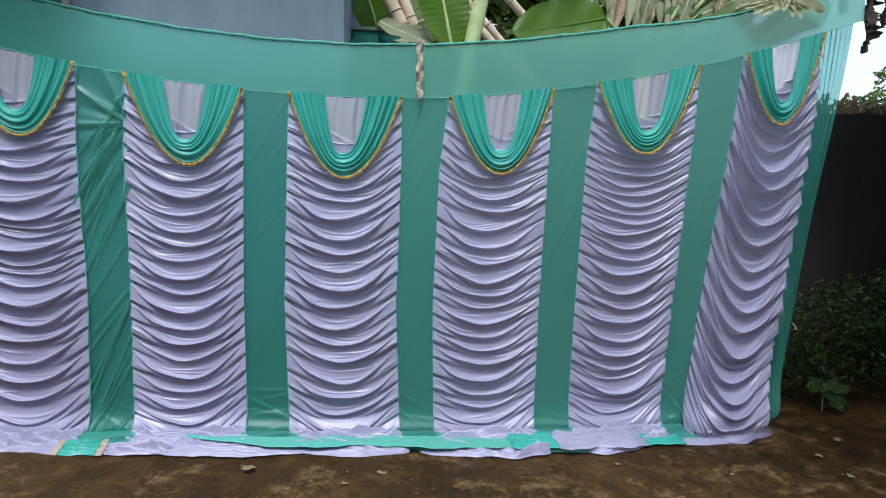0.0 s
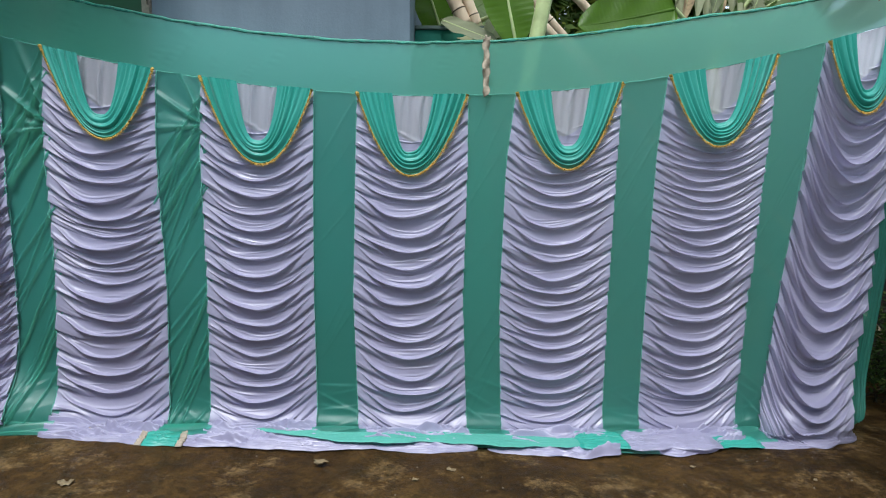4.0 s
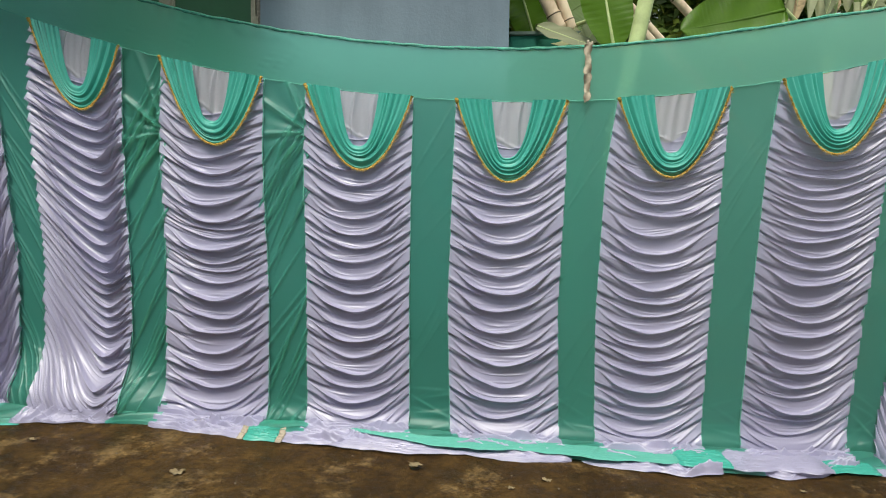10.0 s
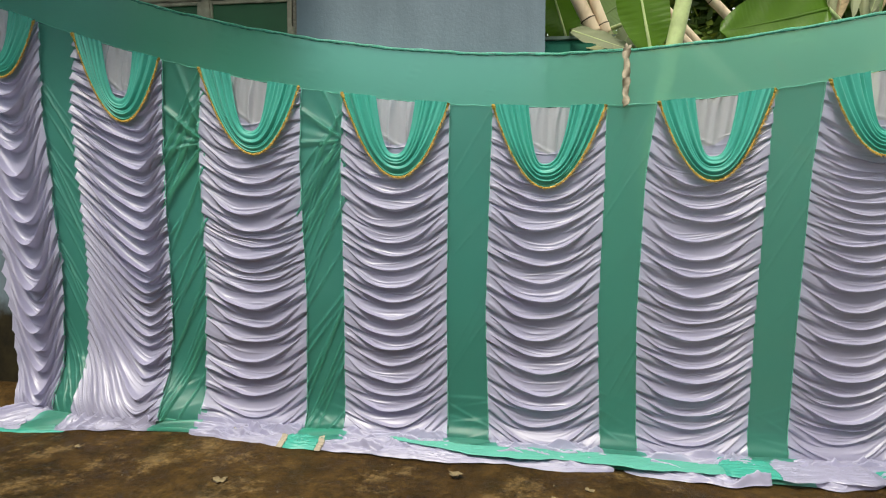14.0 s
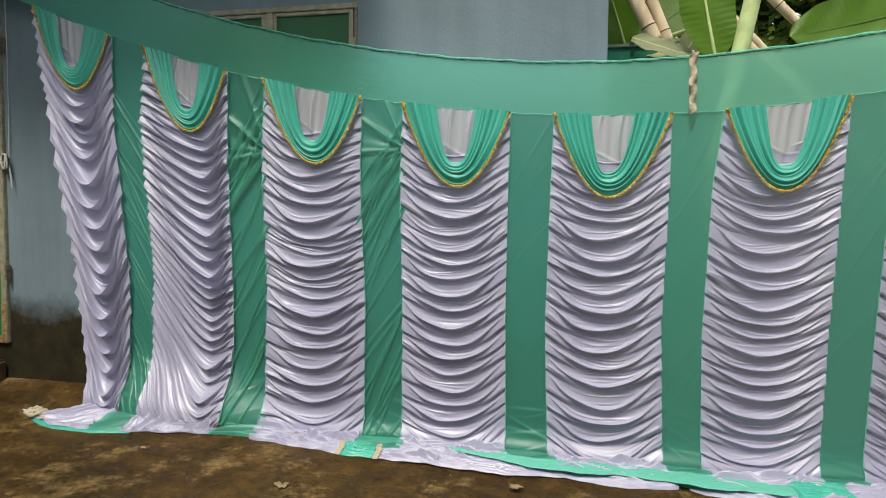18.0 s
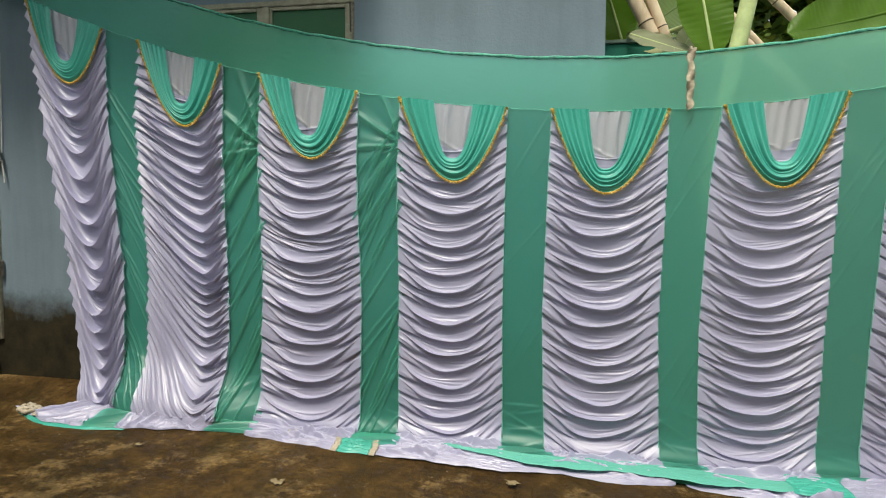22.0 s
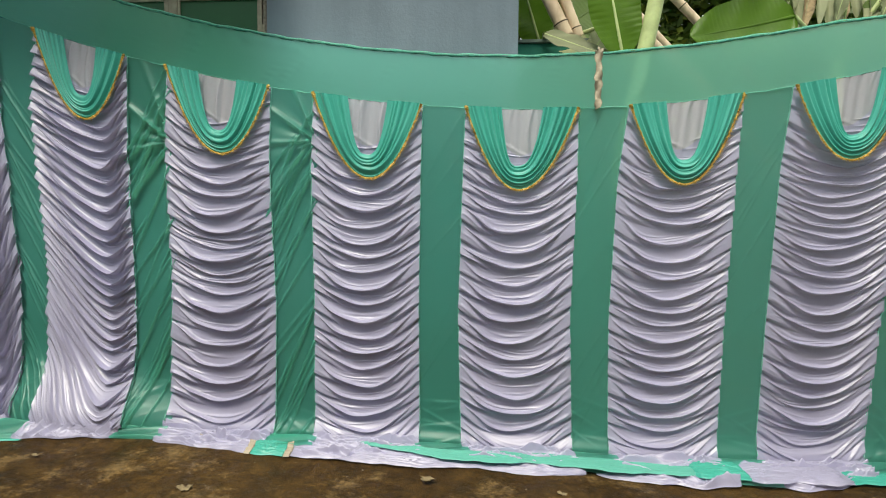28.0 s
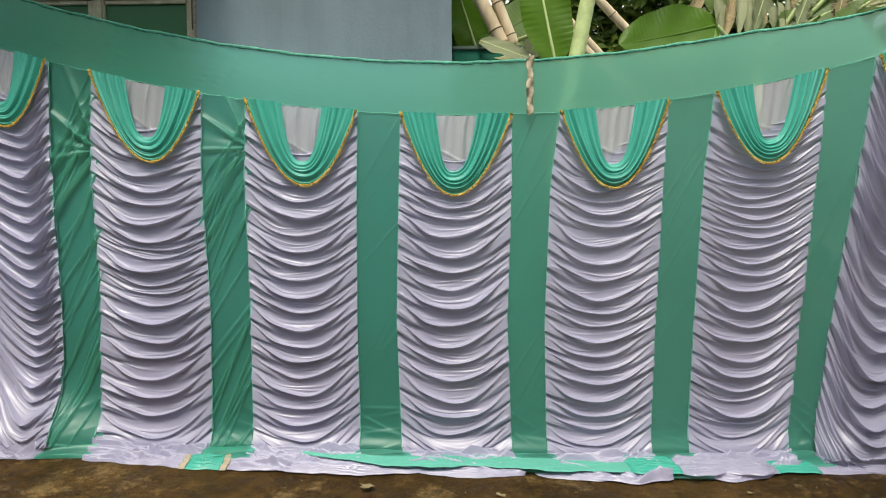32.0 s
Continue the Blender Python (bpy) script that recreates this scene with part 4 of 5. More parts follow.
def door():
    x0, x1, z0, z1 = DOOR
    y = WALL_Y - 0.03
    d = empty("door_1", x1, y, z0)
    tagged(d, "green metal door with a cream, rust-edged frame", "door", kind="structure")
    bar("door_panel", (x0 + 0.05, y + 0.012, z0 + 0.05), (x1 - 0.05, y + 0.026, z1 - 0.05), DOOR_GREEN, d, "green enamel sheet", 0.002)
    bar("stile", (x1 - 0.052, y, z0), (x1, y + 0.035, z1), FRAME, d)
    bar("stile", (x0, y, z0), (x0 + 0.05, y + 0.035, z1), FRAME, d)
    bar("bottom_rail", (x0 + 0.051, y, z0), (x1 - 0.053, y + 0.035, z0 + 0.05), RUSTY, d, "rusted bottom rail")
    bar("top_rail", (x0 + 0.051, y, z1 - 0.05), (x1 - 0.053, y + 0.035, z1), FRAME, d)
    for z in (1.68, 1.15, 2.30):
        bar("rail", (x0 + 0.051, y + 0.002, z - 0.012), (x1 - 0.053, y + 0.012, z + 0.012), FRAME, d)
    bar("rust_edge", (x1 - 0.05, y - 0.003, z0 + 0.002), (x1 - 0.004, y - 0.0005, z0 + 0.30), RUSTY, d, "rust along the lower edge", 0.001)
    for z in (2.80, 1.95, 1.13):
        hg = bar("hinge", (x1 + 0.002, y - 0.006, z - 0.055), (x1 + 0.03, y + 0.022, z + 0.055), STEEL, d, "rusty strap hinge")
        for dz in (-0.035, 0.035):
            pin = tube("pin", [(x1 + 0.015, y - 0.014, z + dz - 0.02), (x1 + 0.015, y - 0.014, z + dz + 0.02)], 0.012, STEEL, None, sides=10)
            pin.parent = hg


door()
step = part("doorstep", box_bm((-5.59, 3.86, -0.1), (-4.06, WALL_Y, 0.47), 0.02), STEP, None)
tagged(step, "red-brown concrete doorstep under the green door", "step", kind="structure")


def cord():
    z = np.linspace(3.6, 1.98, 40)
    c = tube("cord", np.stack([-3.975 + 0.006 * np.sin(z * 3), np.full(40, WALL_Y - 0.014), z], -1), 0.0035, CORD, sides=6)
    tagged(c, "thin white cord hanging down the wall to a hinge", "cord")
    a = np.linspace(0, 6 * np.pi, 90)
    lp = np.stack([-3.985 + 0.028 * np.cos(a) * (0.6 + 0.4 * np.sin(a * 0.37)), WALL_Y - 0.05 + 0.012 * np.sin(a * 0.5), 1.95 + 0.055 * np.sin(a)], -1)
    tube("loop", lp, 0.0055, CORD, c, sides=6)
    z = np.linspace(1.92, 1.76, 14)
    tube("tail", np.stack([-3.965 + 0.02 * np.sin((1.92 - z) * 9), np.full(14, WALL_Y - 0.03), z], -1), 0.006, CORD, c, sides=6)


cord()

# ---- walls behind the garden ----
tw = part("wall_garden", box_bm((0.30, 4.92, -0.2), (0.88, 5.06, 2.79), 0.01), TEAL_WALL, None)
tagged(tw, "dark teal painted garden wall behind the curtain", "wall", kind="structure")
cap = part("trim", box_bm((0.30, 4.90, 2.79), (0.90, 5.08, 2.815), 0.004), plain("grey_mortar_cap", (0.14, 0.19, 0.16), 0.8), None)
tagged(cap, "grey mortar capping on the garden wall", "trim", kind="structure")
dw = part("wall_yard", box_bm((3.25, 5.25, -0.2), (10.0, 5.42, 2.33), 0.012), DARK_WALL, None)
tagged(dw, "near-black concrete boundary wall beside the yard", "wall", kind="structure")
# unseen wall, added to cut sky light on the yard's right corner
ew = part("wall_sky_block_east", box_bm((4.98, -4.5, -0.2), (5.13, 5.25, 2.7), 0.012), DARK_WALL, None)
tagged(ew, "dark concrete wall added out of view to block eastern sky", "wall", kind="structure")
# added beyond the view's left edge to dim the left panels
ww = part("wall_sky_block_west", box_bm((-5.75, -4.5, -0.2), (-5.6, 3.85, 4.8), 0.012), BLUE_WALL, None)
tagged(ww, "plain blue wall added out of view to block western sky", "wall", kind="structure")
# added backing wall: stops bright horizon sky shining through the green strips
gw = part("wall_sky_block_garden", box_bm((0.30, 9.6, -0.2), (12.0, 9.75, 2.5), 0.012), DARK_WALL, None)
tagged(gw, "plain dark wall added behind the garden to hide bright sky", "wall", kind="structure")
# invented wall behind the camera; its height sets how much frontal sky arrives
sw_ = part("wall_sky_block_south", box_bm((-9.0, -4.7, -0.2), (9.0, -4.5, 5.6), 0.01), BLUE_WALL, None)
tagged(sw_, "plain blue wall added behind the camera to block low sky", "wall", kind="structure")


# ---- plants ----
def leaf_blade(name, base, tip, width, face, material, parent=None, sag=0.0, wave=0.012, tear=0.0, seed=0, cup=0.15, rib=None):
    """A long blade from base to tip with a midrib; face is roughly its upper side's direction."""
    rng = np.random.default_rng(seed)
    base, tip, face = (np.array(v, float) for v in (base, tip, face))
    ax = tip - base
    L = np.linalg.norm(ax)
    ax /= L
    side = np.cross(ax, face)
    side /= np.linalg.norm(side)
    nrm = np.cross(side, ax)
    nt_, ns = 70, 17
    t = np.linspace(0, 1, nt_)[:, None]
    k = np.linspace(-1, 1, ns)[None, :]
    w = width * 0.5 * np.clip(np.sin(np.pi * np.clip(t, 0, 1) ** 0.75), 0, 1) ** 0.55
    wave = wave * min(1.0, width / 0.2)
    rip = np.sin(t * 60 + 9 * np.sin(t * 23 + seed)) if tear > 0.55 else np.sin(t * 9 + seed + 2 * np.sin(t * 6 + k))
    w = w * (1 - tear * np.abs(k) * (0.5 + 0.5 * rip))
    mid = base + ax * L * t - np.array([0, 0, 1.0]) * sag * L * t ** 2
    up = cup * w * np.abs(k) ** 1.5 + wave * np.sin(t * 17 + 3 * k + seed) * np.abs(k) + 0.004 * min(1.0, width / 0.3) * np.sin(t * 150) * np.abs(k)
    P = mid[:, None, :] + (w * k)[..., None] * side + up[..., None] * nrm
    ob = grid_object(name, P, material)
    if parent:
        ob.parent = parent
    thin = min(1.0, width / 0.3)
    rb = tube("midrib", mid[:, :] - 0.004 * thin * nrm, thin * (0.012 * (1 - 0.8 * t[:, 0]) + 0.002), rib or STEM, ob, sides=6)
    return ob


GREYED = leaf_material("greyed_palm_leaf", (0.30, 0.33, 0.20), 0.6)


def banana_plant(name, x, y, top, radius, leaves, label, lean=0.0):
    z0 = float(ground_z(x, y))
    p = new(name)
    tagged(p, label, "banana plant")
    z = np.linspace(z0, top, 30)
    path = np.stack([x + 0.02 * np.sin(z * 1.3) + lean * np.maximum(z - 1.9, 0), y + 0 * z, z], -1)
    tube("pseudostem", path, radius * (1.25 - 0.35 * (z - z0) / (top - z0)), STEM, p, sides=16)
    for i, (b, t, w, f, m, sg, tr) in enumerate(leaves):
        leaf_blade("leaf", b, t, w, f, m, p, sag=sg, tear=tr, seed=i + int(10 * x), rib=STEM if w < 0.38 else m)
        za = min(top, b[2] - 0.02)
        a, c = np.array([x + lean * max(za - 1.9, 0), y, za]), np.array(b)
        tt = np.linspace(0, 1, 12)[:, None]
        tube("leaf_stalk", a + (c - a) * tt, 0.016, STEM, p, sides=6)


banana_plant("banana_plant", 0.985, 4.55, 3.55, 0.054, [
    ((1.01, 4.62, 2.62), (0.82, 4.60, 3.55), 0.36, (0.1, -1, 0.15), BANANA, 0.0, 0.0),
    ((1.30, 4.50, 3.3), (1.9, 4.3, 3.7), 0.4, (0, -0.4, 1), BANANA, 0.2, 0.05),
], "young banana plant with a pale green stem and broad upright leaf", lean=0.22)
banana_plant("banana_plant", 2.45, 4.75, 2.6, 0.05, [
    ((2.08, 4.55, 2.84), (1.40, 4.45, 2.66), 0.40, (0.0, -1, 0.25), BANANA, -0.05, 0.0),
    ((2.5, 4.7, 2.75), (1.7, 4.9, 2.62), 0.26, (0, -0.8, 0.8), BANANA_SHADED, 0.0, 0.1),
    ((2.5, 4.7, 2.75), (3.1, 4.5, 3.1), 0.34, (0, -0.8, 0.6), BANANA_SHADED, 0.1, 0.35),
    ((2.4, 4.8, 2.9), (1.9, 5.0, 3.5), 0.34, (0.3, -1, 0.2), BANANA_SHADED, 0.0, 0.3),
    ((3.70, 4.50, 2.98), (2.98, 4.50, 2.60), 0.27, (0.1, -1, 0.2), BANANA_SHADED, -0.06, 0.35),
    ((3.30, 4.60, 3.10), (2.70, 4.60, 2.72), 0.30, (0.1, -1, 0.2), BANANA_SHADED, -0.04, 0.25),
    ((2.75, 4.60, 3.12), (2.60, 4.55, 2.78), 0.17, (0.2, -1, 0), GREYED, 0.0, 0.6),
    ((2.95, 4.55, 3.15), (2.88, 4.55, 2.80), 0.14, (-0.3, -1, 0), DRYLEAF, 0.0, 0.6),
    ((2.45, 4.62, 3.10), (2.36, 4.60, 2.82), 0.16, (0.3, -1, 0), GREYED, 0.0, 0.5),
], "banana plant with a broad glossy sideways leaf and torn dry leaves")
banana_plant("banana_plant", 0.52, 5.4, 3.0, 0.06, [
    ((0.50, 5.3, 2.86), (0.28, 5.1, 3.5), 0.34, (0.3, -1, 0.1), BANANA, 0.0, 0.0),
    ((0.62, 5.3, 2.95), (1.05, 4.70, 2.66), 0.26, (0.2, -0.6, 0.9), BANANA_SHADED, 0.02, 0.05),
    ((0.56, 5.3, 2.9), (0.80, 4.75, 2.70), 0.26, (-0.2, -0.9, 0.5), PALM, 0.0, 0.05),
    ((0.6, 5.5, 3.0), (1.25, 5.9, 3.5), 0.4, (0, -1, 0.3), BANANA_SHADED, 0.0, 0.1),
    ((0.50, 4.85, 2.84), (0.88, 4.60, 2.63), 0.15, (0.1, -1, 0.5), GREYED, 0.0, 0.1),
    ((0.95, 4.85, 2.90), (0.79, 4.62, 2.60), 0.17, (-0.2, -1, 0.2), PALM, 0.0, 0.15),
], "banana plant with curled drooping leaves behind the garden wall")


def bamboo(base, tip, r, seed):
    base, tip = np.array(base, float), np.array(tip, float)
    L = np.linalg.norm(tip - base)
    n = int(L * 60)
    s = np.linspace(0, L, n)
    rad = np.full(n, r)
    rng = np.random.default_rng(seed)
    pos = rng.uniform(0.05, 0.2)
    nodes = []
    while pos < L:
        nodes.append(pos)
        rad += r * 0.13 * np.exp(-((s - pos) / 0.010) ** 2) - r * 0.05 * np.exp(-((s - pos - 0.02) / 0.008) ** 2)
        pos += rng.uniform(0.24, 0.30)
    rad[0] = rad[-1] = 0.001
    ob = tube("bamboo_pole", base + (tip - base) * (s / L)[:, None], rad, BAMBOO, sides=14)
    for p_ in nodes:
        a, b = (base + (tip - base) * (p_ + d_) / L for d_ in (-0.006, 0.006))
        tube("node_ring", [a, (a + b) / 2, b], [r * 1.04, r * 1.16, r * 1.04], TWIG, ob, sides=14)
    tagged(ob, "aged tan bamboo pole leaning in the garden", "bamboo pole", group="leaning bamboo poles")


bamboo((0.68, 4.97, 2.83), (-0.10, 5.00, 4.4), 0.050, 1)
bamboo((0.77, 5.00, 2.83), (0.10, 5.05, 4.5), 0.040, 2)
bamboo((4.05, 5.30, 0.04), (0.35, 5.10, 3.85), 0.034, 3)
bamboo((4.18, 5.55, 0.04), (0.30, 5.20, 4.05), 0.036, 4)
bamboo((4.45, 5.15, 0.04), (0.62, 5.00, 3.98), 0.033, 5)


def leaf_cloud(centres, radii, count, size, seed, ground=False):
    """Many small four-cornered leaves spread through soft balls."""
    rng = np.random.default_rng(seed)
    verts, faces = [], []
    for c, r, n in zip(centres, radii, count):
        d = rng.normal(size=(n, 3))
        d /= np.linalg.norm(d, axis=1)[:, None]
        p = np.array(c) + d * np.array(r) * (rng.uniform(0.25, 1.0, (n, 1)) ** 0.5)
        for q in p:
            a = rng.normal(size=3)
            a[2] *= 0.6
            a /= np.linalg.norm(a)
            b = np.cross(a, rng.normal(size=3))
            b /= np.linalg.norm(b)
            l = size * rng.uniform(0.6, 1.4)
            i = len(verts)
            verts += [q - a * l, q + b * l * 0.36, q + a * l, q - b * l * 0.36]
            faces.append((i, i + 1, i + 2, i + 3))
    return verts, faces


def shrub(name, x, y, centres, radii, count, size, material, seed, label, category):
    p = new(name)
    tagged(p, label, category)
    z0 = float(ground_z(x, y)) - 0.02
    v, f = leaf_cloud(centres, radii, count, size, seed)
    mesh_object("foliage", v, f, material, p, smooth=False)
    rng = np.random.default_rng(seed + 1)
    for c in centres:
        t = np.linspace(0, 1, 14)[:, None]
        a = np.array([x + rng.uniform(-0.1, 0.1), y + rng.uniform(-0.1, 0.1), z0])
        path = a + (np.array(c) - a) * t + 0.05 * np.sin(t * 5 + seed) * np.array([1, 0.5, 0]) * t
        tube("branch", path, 0.006 * max(1.0, (c[2] - z0)) * (1.3 - t[:, 0]), TWIG, p, sides=6)


shrub("garden_shrub", 3.75, 4.75, [(3.65, 4.70, 0.45), (4.05, 4.75, 0.62), (4.45, 4.80, 0.72), (3.85, 4.6, 0.28), (4.35, 4.6, 0.40), (4.9, 4.8, 0.75), (4.75, 4.7, 0.4)],
      [(0.30, 0.25, 0.33), (0.34, 0.26, 0.36), (0.36, 0.26, 0.34), (0.3, 0.2, 0.22), (0.36, 0.22, 0.28), (0.4, 0.3, 0.35), (0.4, 0.25, 0.3)], [900, 1100, 1100, 600, 800, 900, 700], 0.024, BUSH, 5,
      "dense dark green shrub growing by the boundary wall", "shrub")


# foliage added behind the cloth so sky doesn't brighten the right-hand strips
shrub("garden_shrub", 2.0, 6.0, [(1.2, 5.9, 0.9), (1.9, 6.0, 1.0), (2.6, 6.0, 0.9), (3.2, 6.1, 1.0), (1.5, 6.0, 1.3), (2.3, 6.1, 1.4), (3.0, 6.1, 1.3), (1.3, 5.9, 1.8), (1.9, 6.0, 2.0), (2.6, 5.6, 2.0), (2.9, 5.0, 1.9), (3.2, 5.0, 2.3), (2.8, 5.0, 2.35)],
      [(0.5, 0.35, 0.5)] * 10 + [(0.35, 0.18, 0.4)] * 3, [600] * 13, 0.06, BUSH, 15, "dark shrub added behind the curtain to hide bright sky", "shrub")


def broad_seedling(x, y):
    p = new("broadleaf_seedling")
    tagged(p, "small seedling with a rosette of broad green leaves", "plant")
    z0 = float(ground_z(x, y))
    tube("stalk", [(x, y, z0), (x, y, z0 + 0.1), (x + 0.01, y, z0 + 0.20)], 0.006, STEM, p, sides=6)
    for i, (dx, dy, dz, w) in enumerate([(-0.17, -0.06, 0.02, 0.11), (0.17, -0.06, 0.0, 0.12), (0.05, -0.14, -0.13, 0.12), (0.14, -0.10, -0.12, 0.09), (-0.06, 0.1, 0.05, 0.09)]):
        leaf_blade("leaf", (x, y, z0 + 0.19), (x + dx, y + dy, z0 + 0.19 + dz), w, (0, -0.7, 0.9), BUSH_LEAF, p, sag=0.1, seed=i, rib=BUSH_LEAF)


BUSH_LEAF = leaf_material("seedling_leaf", (0.045, 0.095, 0.018), 0.45)
broad_seedling(3.78, 4.42)
shrub("far_tree", 7.0, 8.0, [(6.35, 7.5, 2.72), (6.85, 7.6, 2.80), (6.85, 7.6, 3.16), (7.4, 7.9, 3.1)], [(0.36, 0.3, 0.16), (0.40, 0.3, 0.2), (0.26, 0.2, 0.09), (0.5, 0.4, 0.3)], [260, 340, 110, 400], 0.042, TREE, 8,
      "light green leafy tree standing beyond the boundary wall", "tree")
shrub("garden_tree", 2.0, 7.6, [(0.5, 7.4, 3.3), (1.1, 7.5, 3.5), (1.8, 7.5, 3.4), (2.5, 7.6, 3.5), (3.2, 7.6, 3.5), (0.5, 7.3, 2.5), (1.2, 7.3, 2.5), (2.0, 7.3, 2.5), (2.8, 7.3, 2.5), (3.6, 7.4, 2.5), (1.5, 7.4, 3.0), (2.2, 7.4, 3.0), (0.8, 7.4, 3.0), (3.0, 7.4, 3.0), (1.4, 7.3, 4.0), (2.2, 7.3, 4.1), (3.0, 7.2, 4.0), (3.8, 7.2, 3.6), (4.3, 7.2, 3.2), (3.7, 7.1, 3.0), (4.2, 7.1, 2.4)],
      [(0.6, 0.5, 0.5)] * 21, [1000] * 21, 0.085, TREE, 9, "dark dense leafy tree filling the garden behind the wall", "tree")


def palm_frond(name, hub, tips, width, material, label, seed):
    p = new(name)
    tagged(p, label, "palm frond")
    for i, tp in enumerate(tips):
        leaf_blade("leaflet", hub, tp, width, (0.1, -1, 0.4), material, p, sag=0.10, wave=0.004, seed=seed + i, cup=0.5, rib=material)
    return p


fan = [(2.97 + 0.30 * math.sin(a), 3.88 - 0.04 * math.cos(2 * a), 2.825 - 0.13 * max(0.35, math.cos(a)) * (0.85 + 0.2 * math.sin(7 * a))) for a in np.linspace(-1.4, 1.35, 14)]
pf = palm_frond("palm_frond", (2.97, 3.91, 2.845), fan, 0.075, PALM, "pale withered palm frond drooping over the curtain's rope", 3)
tube("frond_stalk", [(2.97, 3.92, 2.845), (2.99, 3.98, 3.02), (2.95, 4.3, 3.3), (2.9, 4.7, 3.45), (2.6, 5.2, 3.5)], 0.012, PALM, pf, sides=6)
ragged = new("palm_frond")
tagged(ragged, "greyish ragged palm frond with drooping pleated leaflets", "palm frond")
rr = np.random.default_rng(31)
tube("frond_stalk", [(2.1, 4.88, 3.08), (2.5, 4.9, 3.16), (2.9, 4.9, 3.2), (3.3, 4.95, 3.3), (3.6, 5.3, 3.35)], 0.014, GREYED, ragged, sides=6)
for i in range(22):
    bx = 2.10 + 0.055 * i
    leaf_blade("leaflet", (bx, 4.86, 3.10 + 0.07 * rr.uniform(-1, 1) + 0.05 * (i / 22)), (bx - 0.16 + 0.12 * rr.uniform(-1, 1), 4.60 + 0.05 * rr.uniform(-1, 1), 2.76 + 0.05 * i / 22 + 0.05 * rr.uniform(-1, 1)), 0.085, (0.6 * rr.uniform(-1, 1), -1, 0.3), GREYED if i % 4 else DRYLEAF, ragged, sag=0.02, wave=0.01, seed=90 + i, cup=0.7, rib=GREYED)


wp = new("banana_plant")
tagged(wp, "tall withered banana plant with dark shredded hanging leaves", "banana plant")
zz = np.linspace(float(ground_z(5.9, 5.8)), 3.7, 30)
tube("pseudostem", np.stack([5.9 + 0.1 * np.sin(zz), 5.8 + 0 * zz, zz], -1), 0.055, DARKDRY, wp, sides=14)
for i, (x, z, l) in enumerate([(3.97, 3.35, 0.72), (4.10, 3.42, 0.60), (3.78, 3.38, 0.50), (4.22, 3.45, 0.8)]):
    leaf_blade("withered_leaf", (x, 4.45, z), (x - 0.05, 4.40, z - l), 0.22, (0.2, -1, 0), DARKDRY, wp, tear=0.8, wave=0.04, seed=i + 4, cup=0.6, rib=DARKDRY)
    tt = np.linspace(0, 1, 10)[:, None]
    a, c = np.array([5.85, 5.8, 3.66]), np.array([x, 4.45, z])
    tube("leaf_stalk", a + (c - a) * tt + np.array([0, 0, 0.5]) * np.sin(np.pi * tt), 0.014, DARKDRY, wp, sides=6)


# broad leaves added above the view as a canopy shading the yard's corner
for i, (bx, by, tx, ty, tz) in enumerate([(5.2, 5.0, 3.7, 4.1, 3.5), (5.2, 4.9, 4.0, 3.0, 3.6), (5.3, 4.8, 4.6, 2.4, 3.5), (5.2, 5.0, 3.9, 3.5, 3.9), (5.3, 4.9, 4.9, 2.9, 3.8), (5.2, 5.0, 4.3, 2.2, 3.9)]):
    leaf_blade("leaf", (bx, by, 3.75), (tx, ty, tz), 0.55, (0, 0, 1), BANANA_SHADED, wp, sag=-0.05, tear=0.2, seed=60 + i)
    tt = np.linspace(0, 1, 8)[:, None]
    a, c = np.array([5.85, 5.8, 3.66]), np.array([bx, by, 3.75])
    tube("leaf_stalk", a + (c - a) * tt, 0.02, STEM, wp, sides=6)


# invented offscreen tree; its crown only casts shade on the right end
def shade_casting_tree(x, y):
    p = new("unseen_shade_tree")
    tagged(p, "unseen leafy tree added to shade the yard's right corner", "tree")
    spots = [(3.8, 0.5, 4.5), (3.5, 1.3, 4.4), (4.0, 2.0, 4.5), (4.7, 0.9, 5.0), (4.9, 2.1, 5.1), (3.2, 0.9, 4.7), (3.5, 1.7, 4.7), (4.4, -0.3, 4.7)]
    v, f = leaf_cloud(spots, [(0.75, 0.75, 0.45)] * 8, [520] * 8, 0.12, 77)
    mesh_object("foliage", v, f, TREE, p, smooth=False)
    z = np.linspace(float(ground_z(x, y)) - 0.05, 4.3, 24)
    tube("trunk", np.stack([x + 0.05 * np.sin(z * 2), y + 0.04 * np.sin(z), z], -1), 0.13 - 0.015 * z, TWIG, p, sides=12)
    for c in spots:
        t = np.linspace(0, 1, 12)[:, None]
        a = np.array([x, y, 3.9])
        tube("limb", a + (np.array(c) - a) * t + 0.15 * np.sin(np.pi * t) * np.array([0, 0, 1.0]), 0.045 * (1.2 - t[:, 0]), TWIG, p, sides=6)


shade_casting_tree(5.7, 1.5)


def thatch():
    rng = np.random.default_rng(5)
    verts, faces = [], []
    for _ in range(260):
        x, y = rng.uniform(4.1, 6.5), rng.uniform(5.24, 5.42)
        l, w = rng.uniform(0.08, 0.25), rng.uniform(0.01, 0.03)
        a = rng.uniform(-1.2, 1.2)
        dx, dz = math.sin(a) * l, abs(math.cos(a)) * l * 0.7
        i = len(verts)
        verts += [(x - w, y, 2.32), (x + w, y - 0.01, 2.32), (x + dx + w * 0.5, y - 0.04, 2.33 + dz), (x + dx - w * 0.5, y - 0.03, 2.33 + dz)]
        faces.append((i, i + 1, i + 2, i + 3))
    ob = mesh_object("dry_thatch", verts, faces, DRYLEAF, smooth=False)
    tagged(ob, "dry brown leaf litter piled on the boundary wall", "leaf litter", kind="stuff")


thatch()


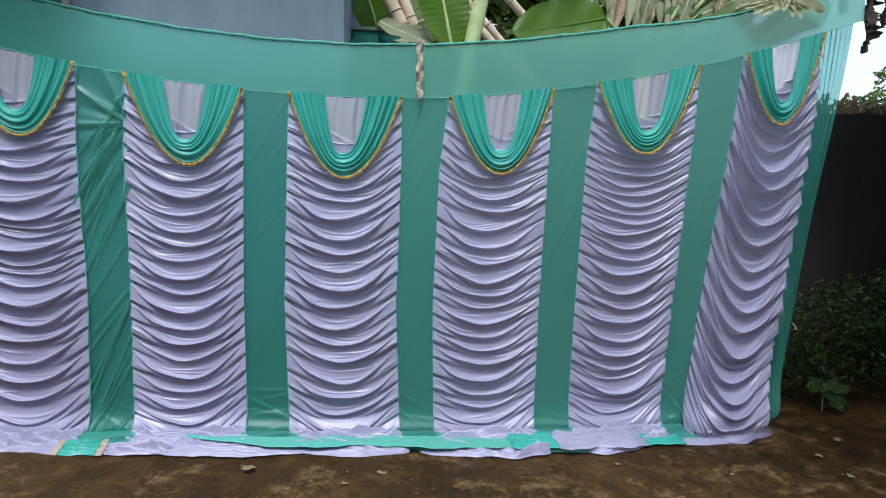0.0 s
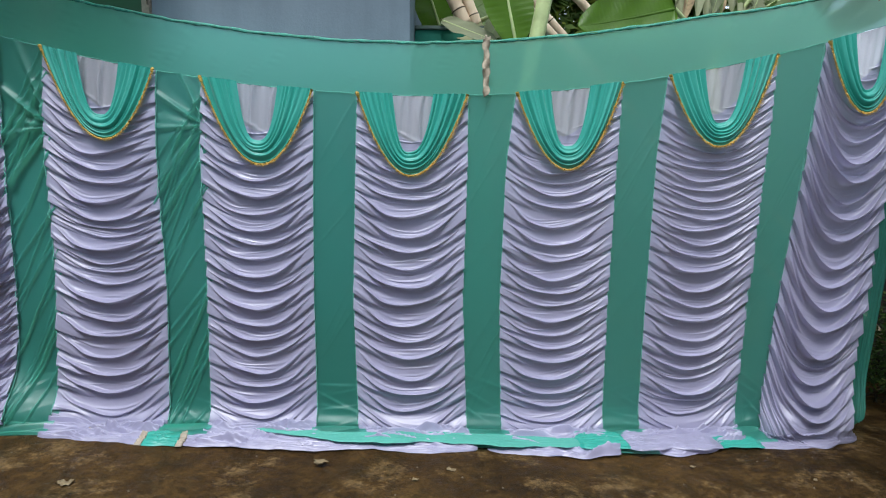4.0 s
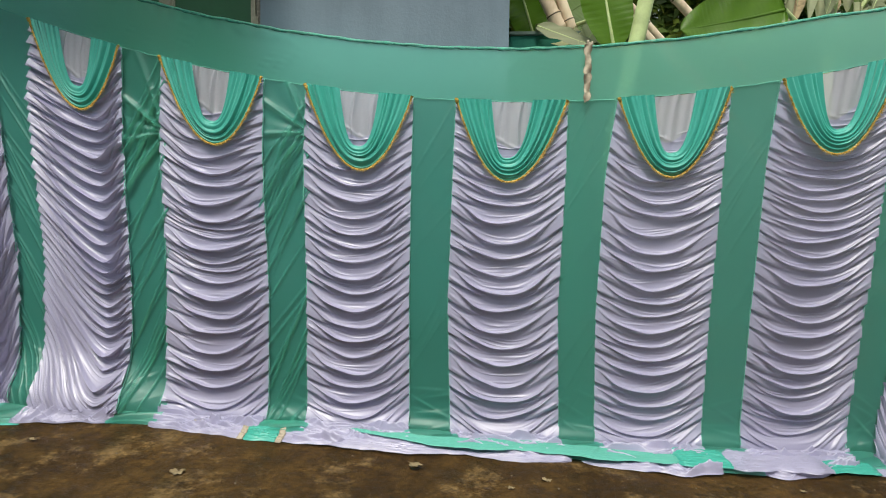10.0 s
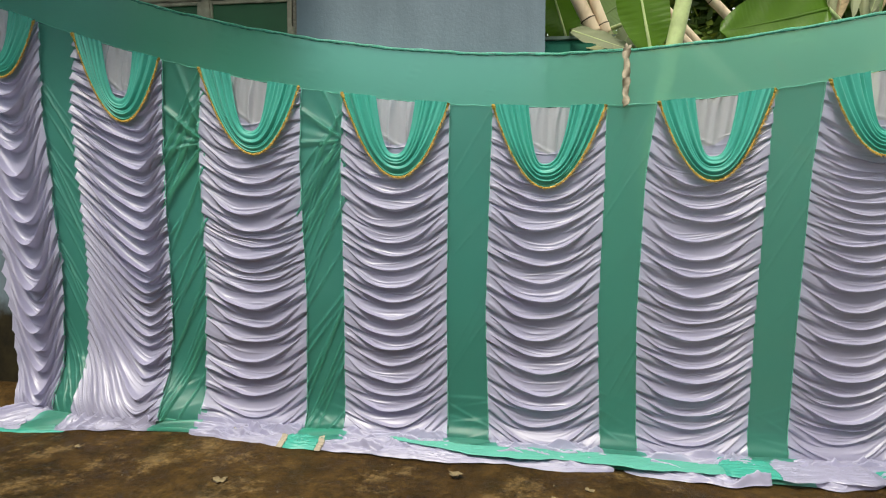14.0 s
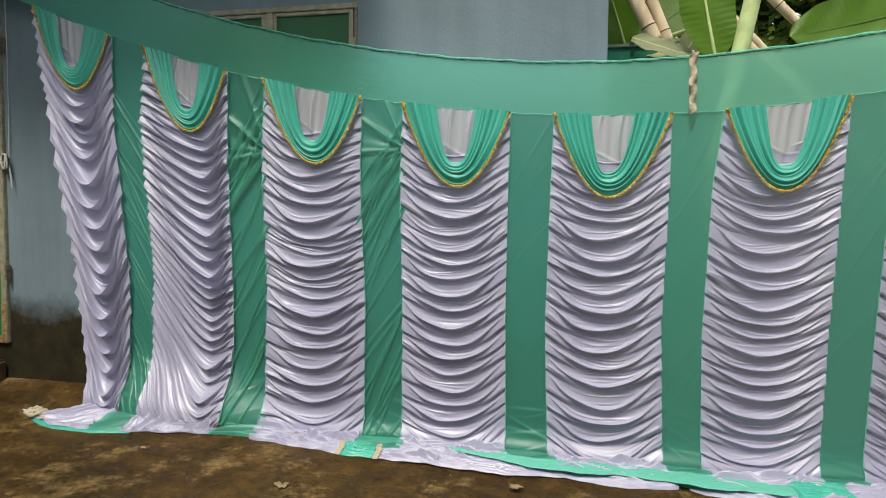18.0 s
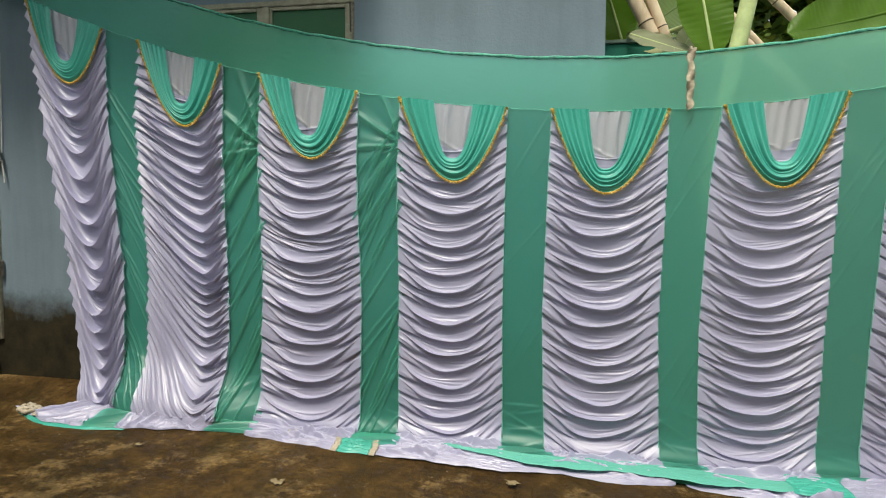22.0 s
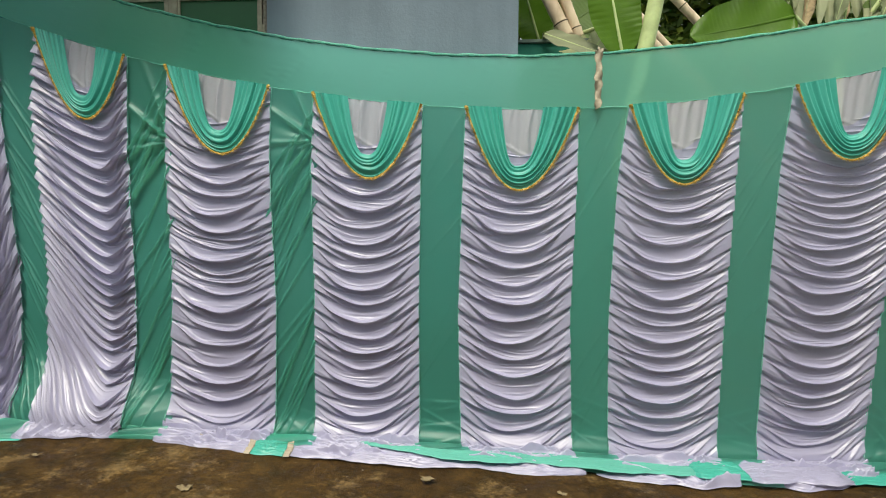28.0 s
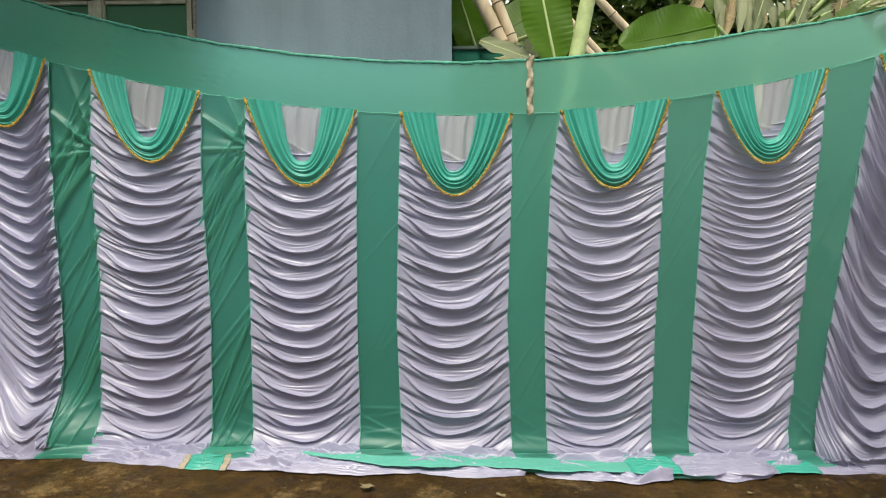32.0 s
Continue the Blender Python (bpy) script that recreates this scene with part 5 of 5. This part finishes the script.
# ---- small things on the ground ----
def fallen_leaf(x, y, size, turn, seed, material=DRYLEAF):
    rng = np.random.default_rng(seed)
    t = np.linspace(0, 1, 14)[:, None]
    k = np.linspace(-1, 1, 9)[None, :]
    w = 0.42 * size * np.sin(np.pi * t ** 0.8) ** 0.8 * (1 + 0.35 * np.sin(17 * t + seed) + 0.15 * np.sin(41 * t))
    lx = size * (t - 0.5) + 0 * k
    ly = w * k
    lz = 0.004 + size * (0.16 * np.abs(k) ** 1.4 * (0.6 + 0.5 * np.sin(t * 5 + seed)) + 0.12 * (t - 0.5) ** 2 + 0.03 * np.sin(9 * t + 4 * k + seed))
    ca, sa = math.cos(turn), math.sin(turn)
    X, Y = x + ca * lx - sa * ly, y + sa * lx + ca * ly
    ob = grid_object("fallen_leaf", np.stack([X, Y, ground_z(X, Y) + lz + 0.004], -1), material)
    tagged(ob, "curled dry brown leaf lying on the wet ground", "fallen leaf", group="fallen leaves")


for i, (x, y, sz, a) in enumerate([(-0.17, 3.47, 0.085, 1.3), (0.54, 3.43, 0.055, 0.2), (-1.37, 3.16, 0.08, 0.4), (3.17, 3.34, 0.05, 1.9), (3.48, 3.86, 0.055, 0.3), (3.18, 3.62, 0.045, 2.5), (1.9, 3.55, 0.035, 0.9), (-2.4, 3.45, 0.04, 0.2), (0.35, 3.30, 0.04, 2.2), (2.5, 3.4, 0.03, 0.4)]):
    fallen_leaf(x, y, sz, a, i)

def corner_knot(x, y):
    """The knotted cloth end at the curtain's far corner."""
    a = np.linspace(0, 5 * np.pi, 110)
    r = 0.060 - 0.0022 * a
    z = float(ground_z(x, y)) + 0.022 + 0.0016 * a + 0.007 * np.sin(2.3 * a)
    path = np.stack([x + 1.25 * r * np.cos(a), y + 0.8 * r * np.sin(a), z], -1)
    rad = 0.015 + 0.004 * np.sin(7 * a) + 0.003 * np.sin(17 * a)
    tagged(adopt(tube("knot", path, rad, CUFF, sides=10)), "cream knotted cloth end")
    t = np.linspace(0, 1, 20)
    tail = np.stack([x + 0.03 + 0.12 * t, y - 0.02 - 0.05 * t + 0.02 * np.sin(9 * t), np.full(20, float(ground_z(x, y)) + 0.016)], -1)
    tagged(adopt(tube("knot_tail", tail, 0.013 * (1.1 - 0.6 * t), CUFF, sides=8, flat=0.5)), "cream cloth tail")


corner_knot(-3.46, 3.77)


def grit():
    rng = np.random.default_rng(21)
    verts, faces = [], []
    for _ in range(700):
        x, y, r = rng.uniform(-4.2, 4.4), rng.uniform(2.4, 3.75), 0.0018 + 0.0055 * rng.uniform() ** 3
        z = float(ground_z(x, y)) + 0.006 * (math.sin(x * 3.1 + y * 1.7) + math.sin(x * 1.3 - y * 4.1 + 1))
        i = len(verts)
        verts += [(x - r, y, z), (x, y - r, z), (x + r, y, z), (x, y + r, z), (x, y, z + r * 1.2)]
        faces += [(i, i + 1, i + 4), (i + 1, i + 2, i + 4), (i + 2, i + 3, i + 4), (i + 3, i, i + 4)]
    ob = mesh_object("grit", verts, faces, PEBBLE, smooth=False)
    tagged(ob, "scattered pale grit and crumbs on the wet yard", "grit", kind="stuff")


grit()
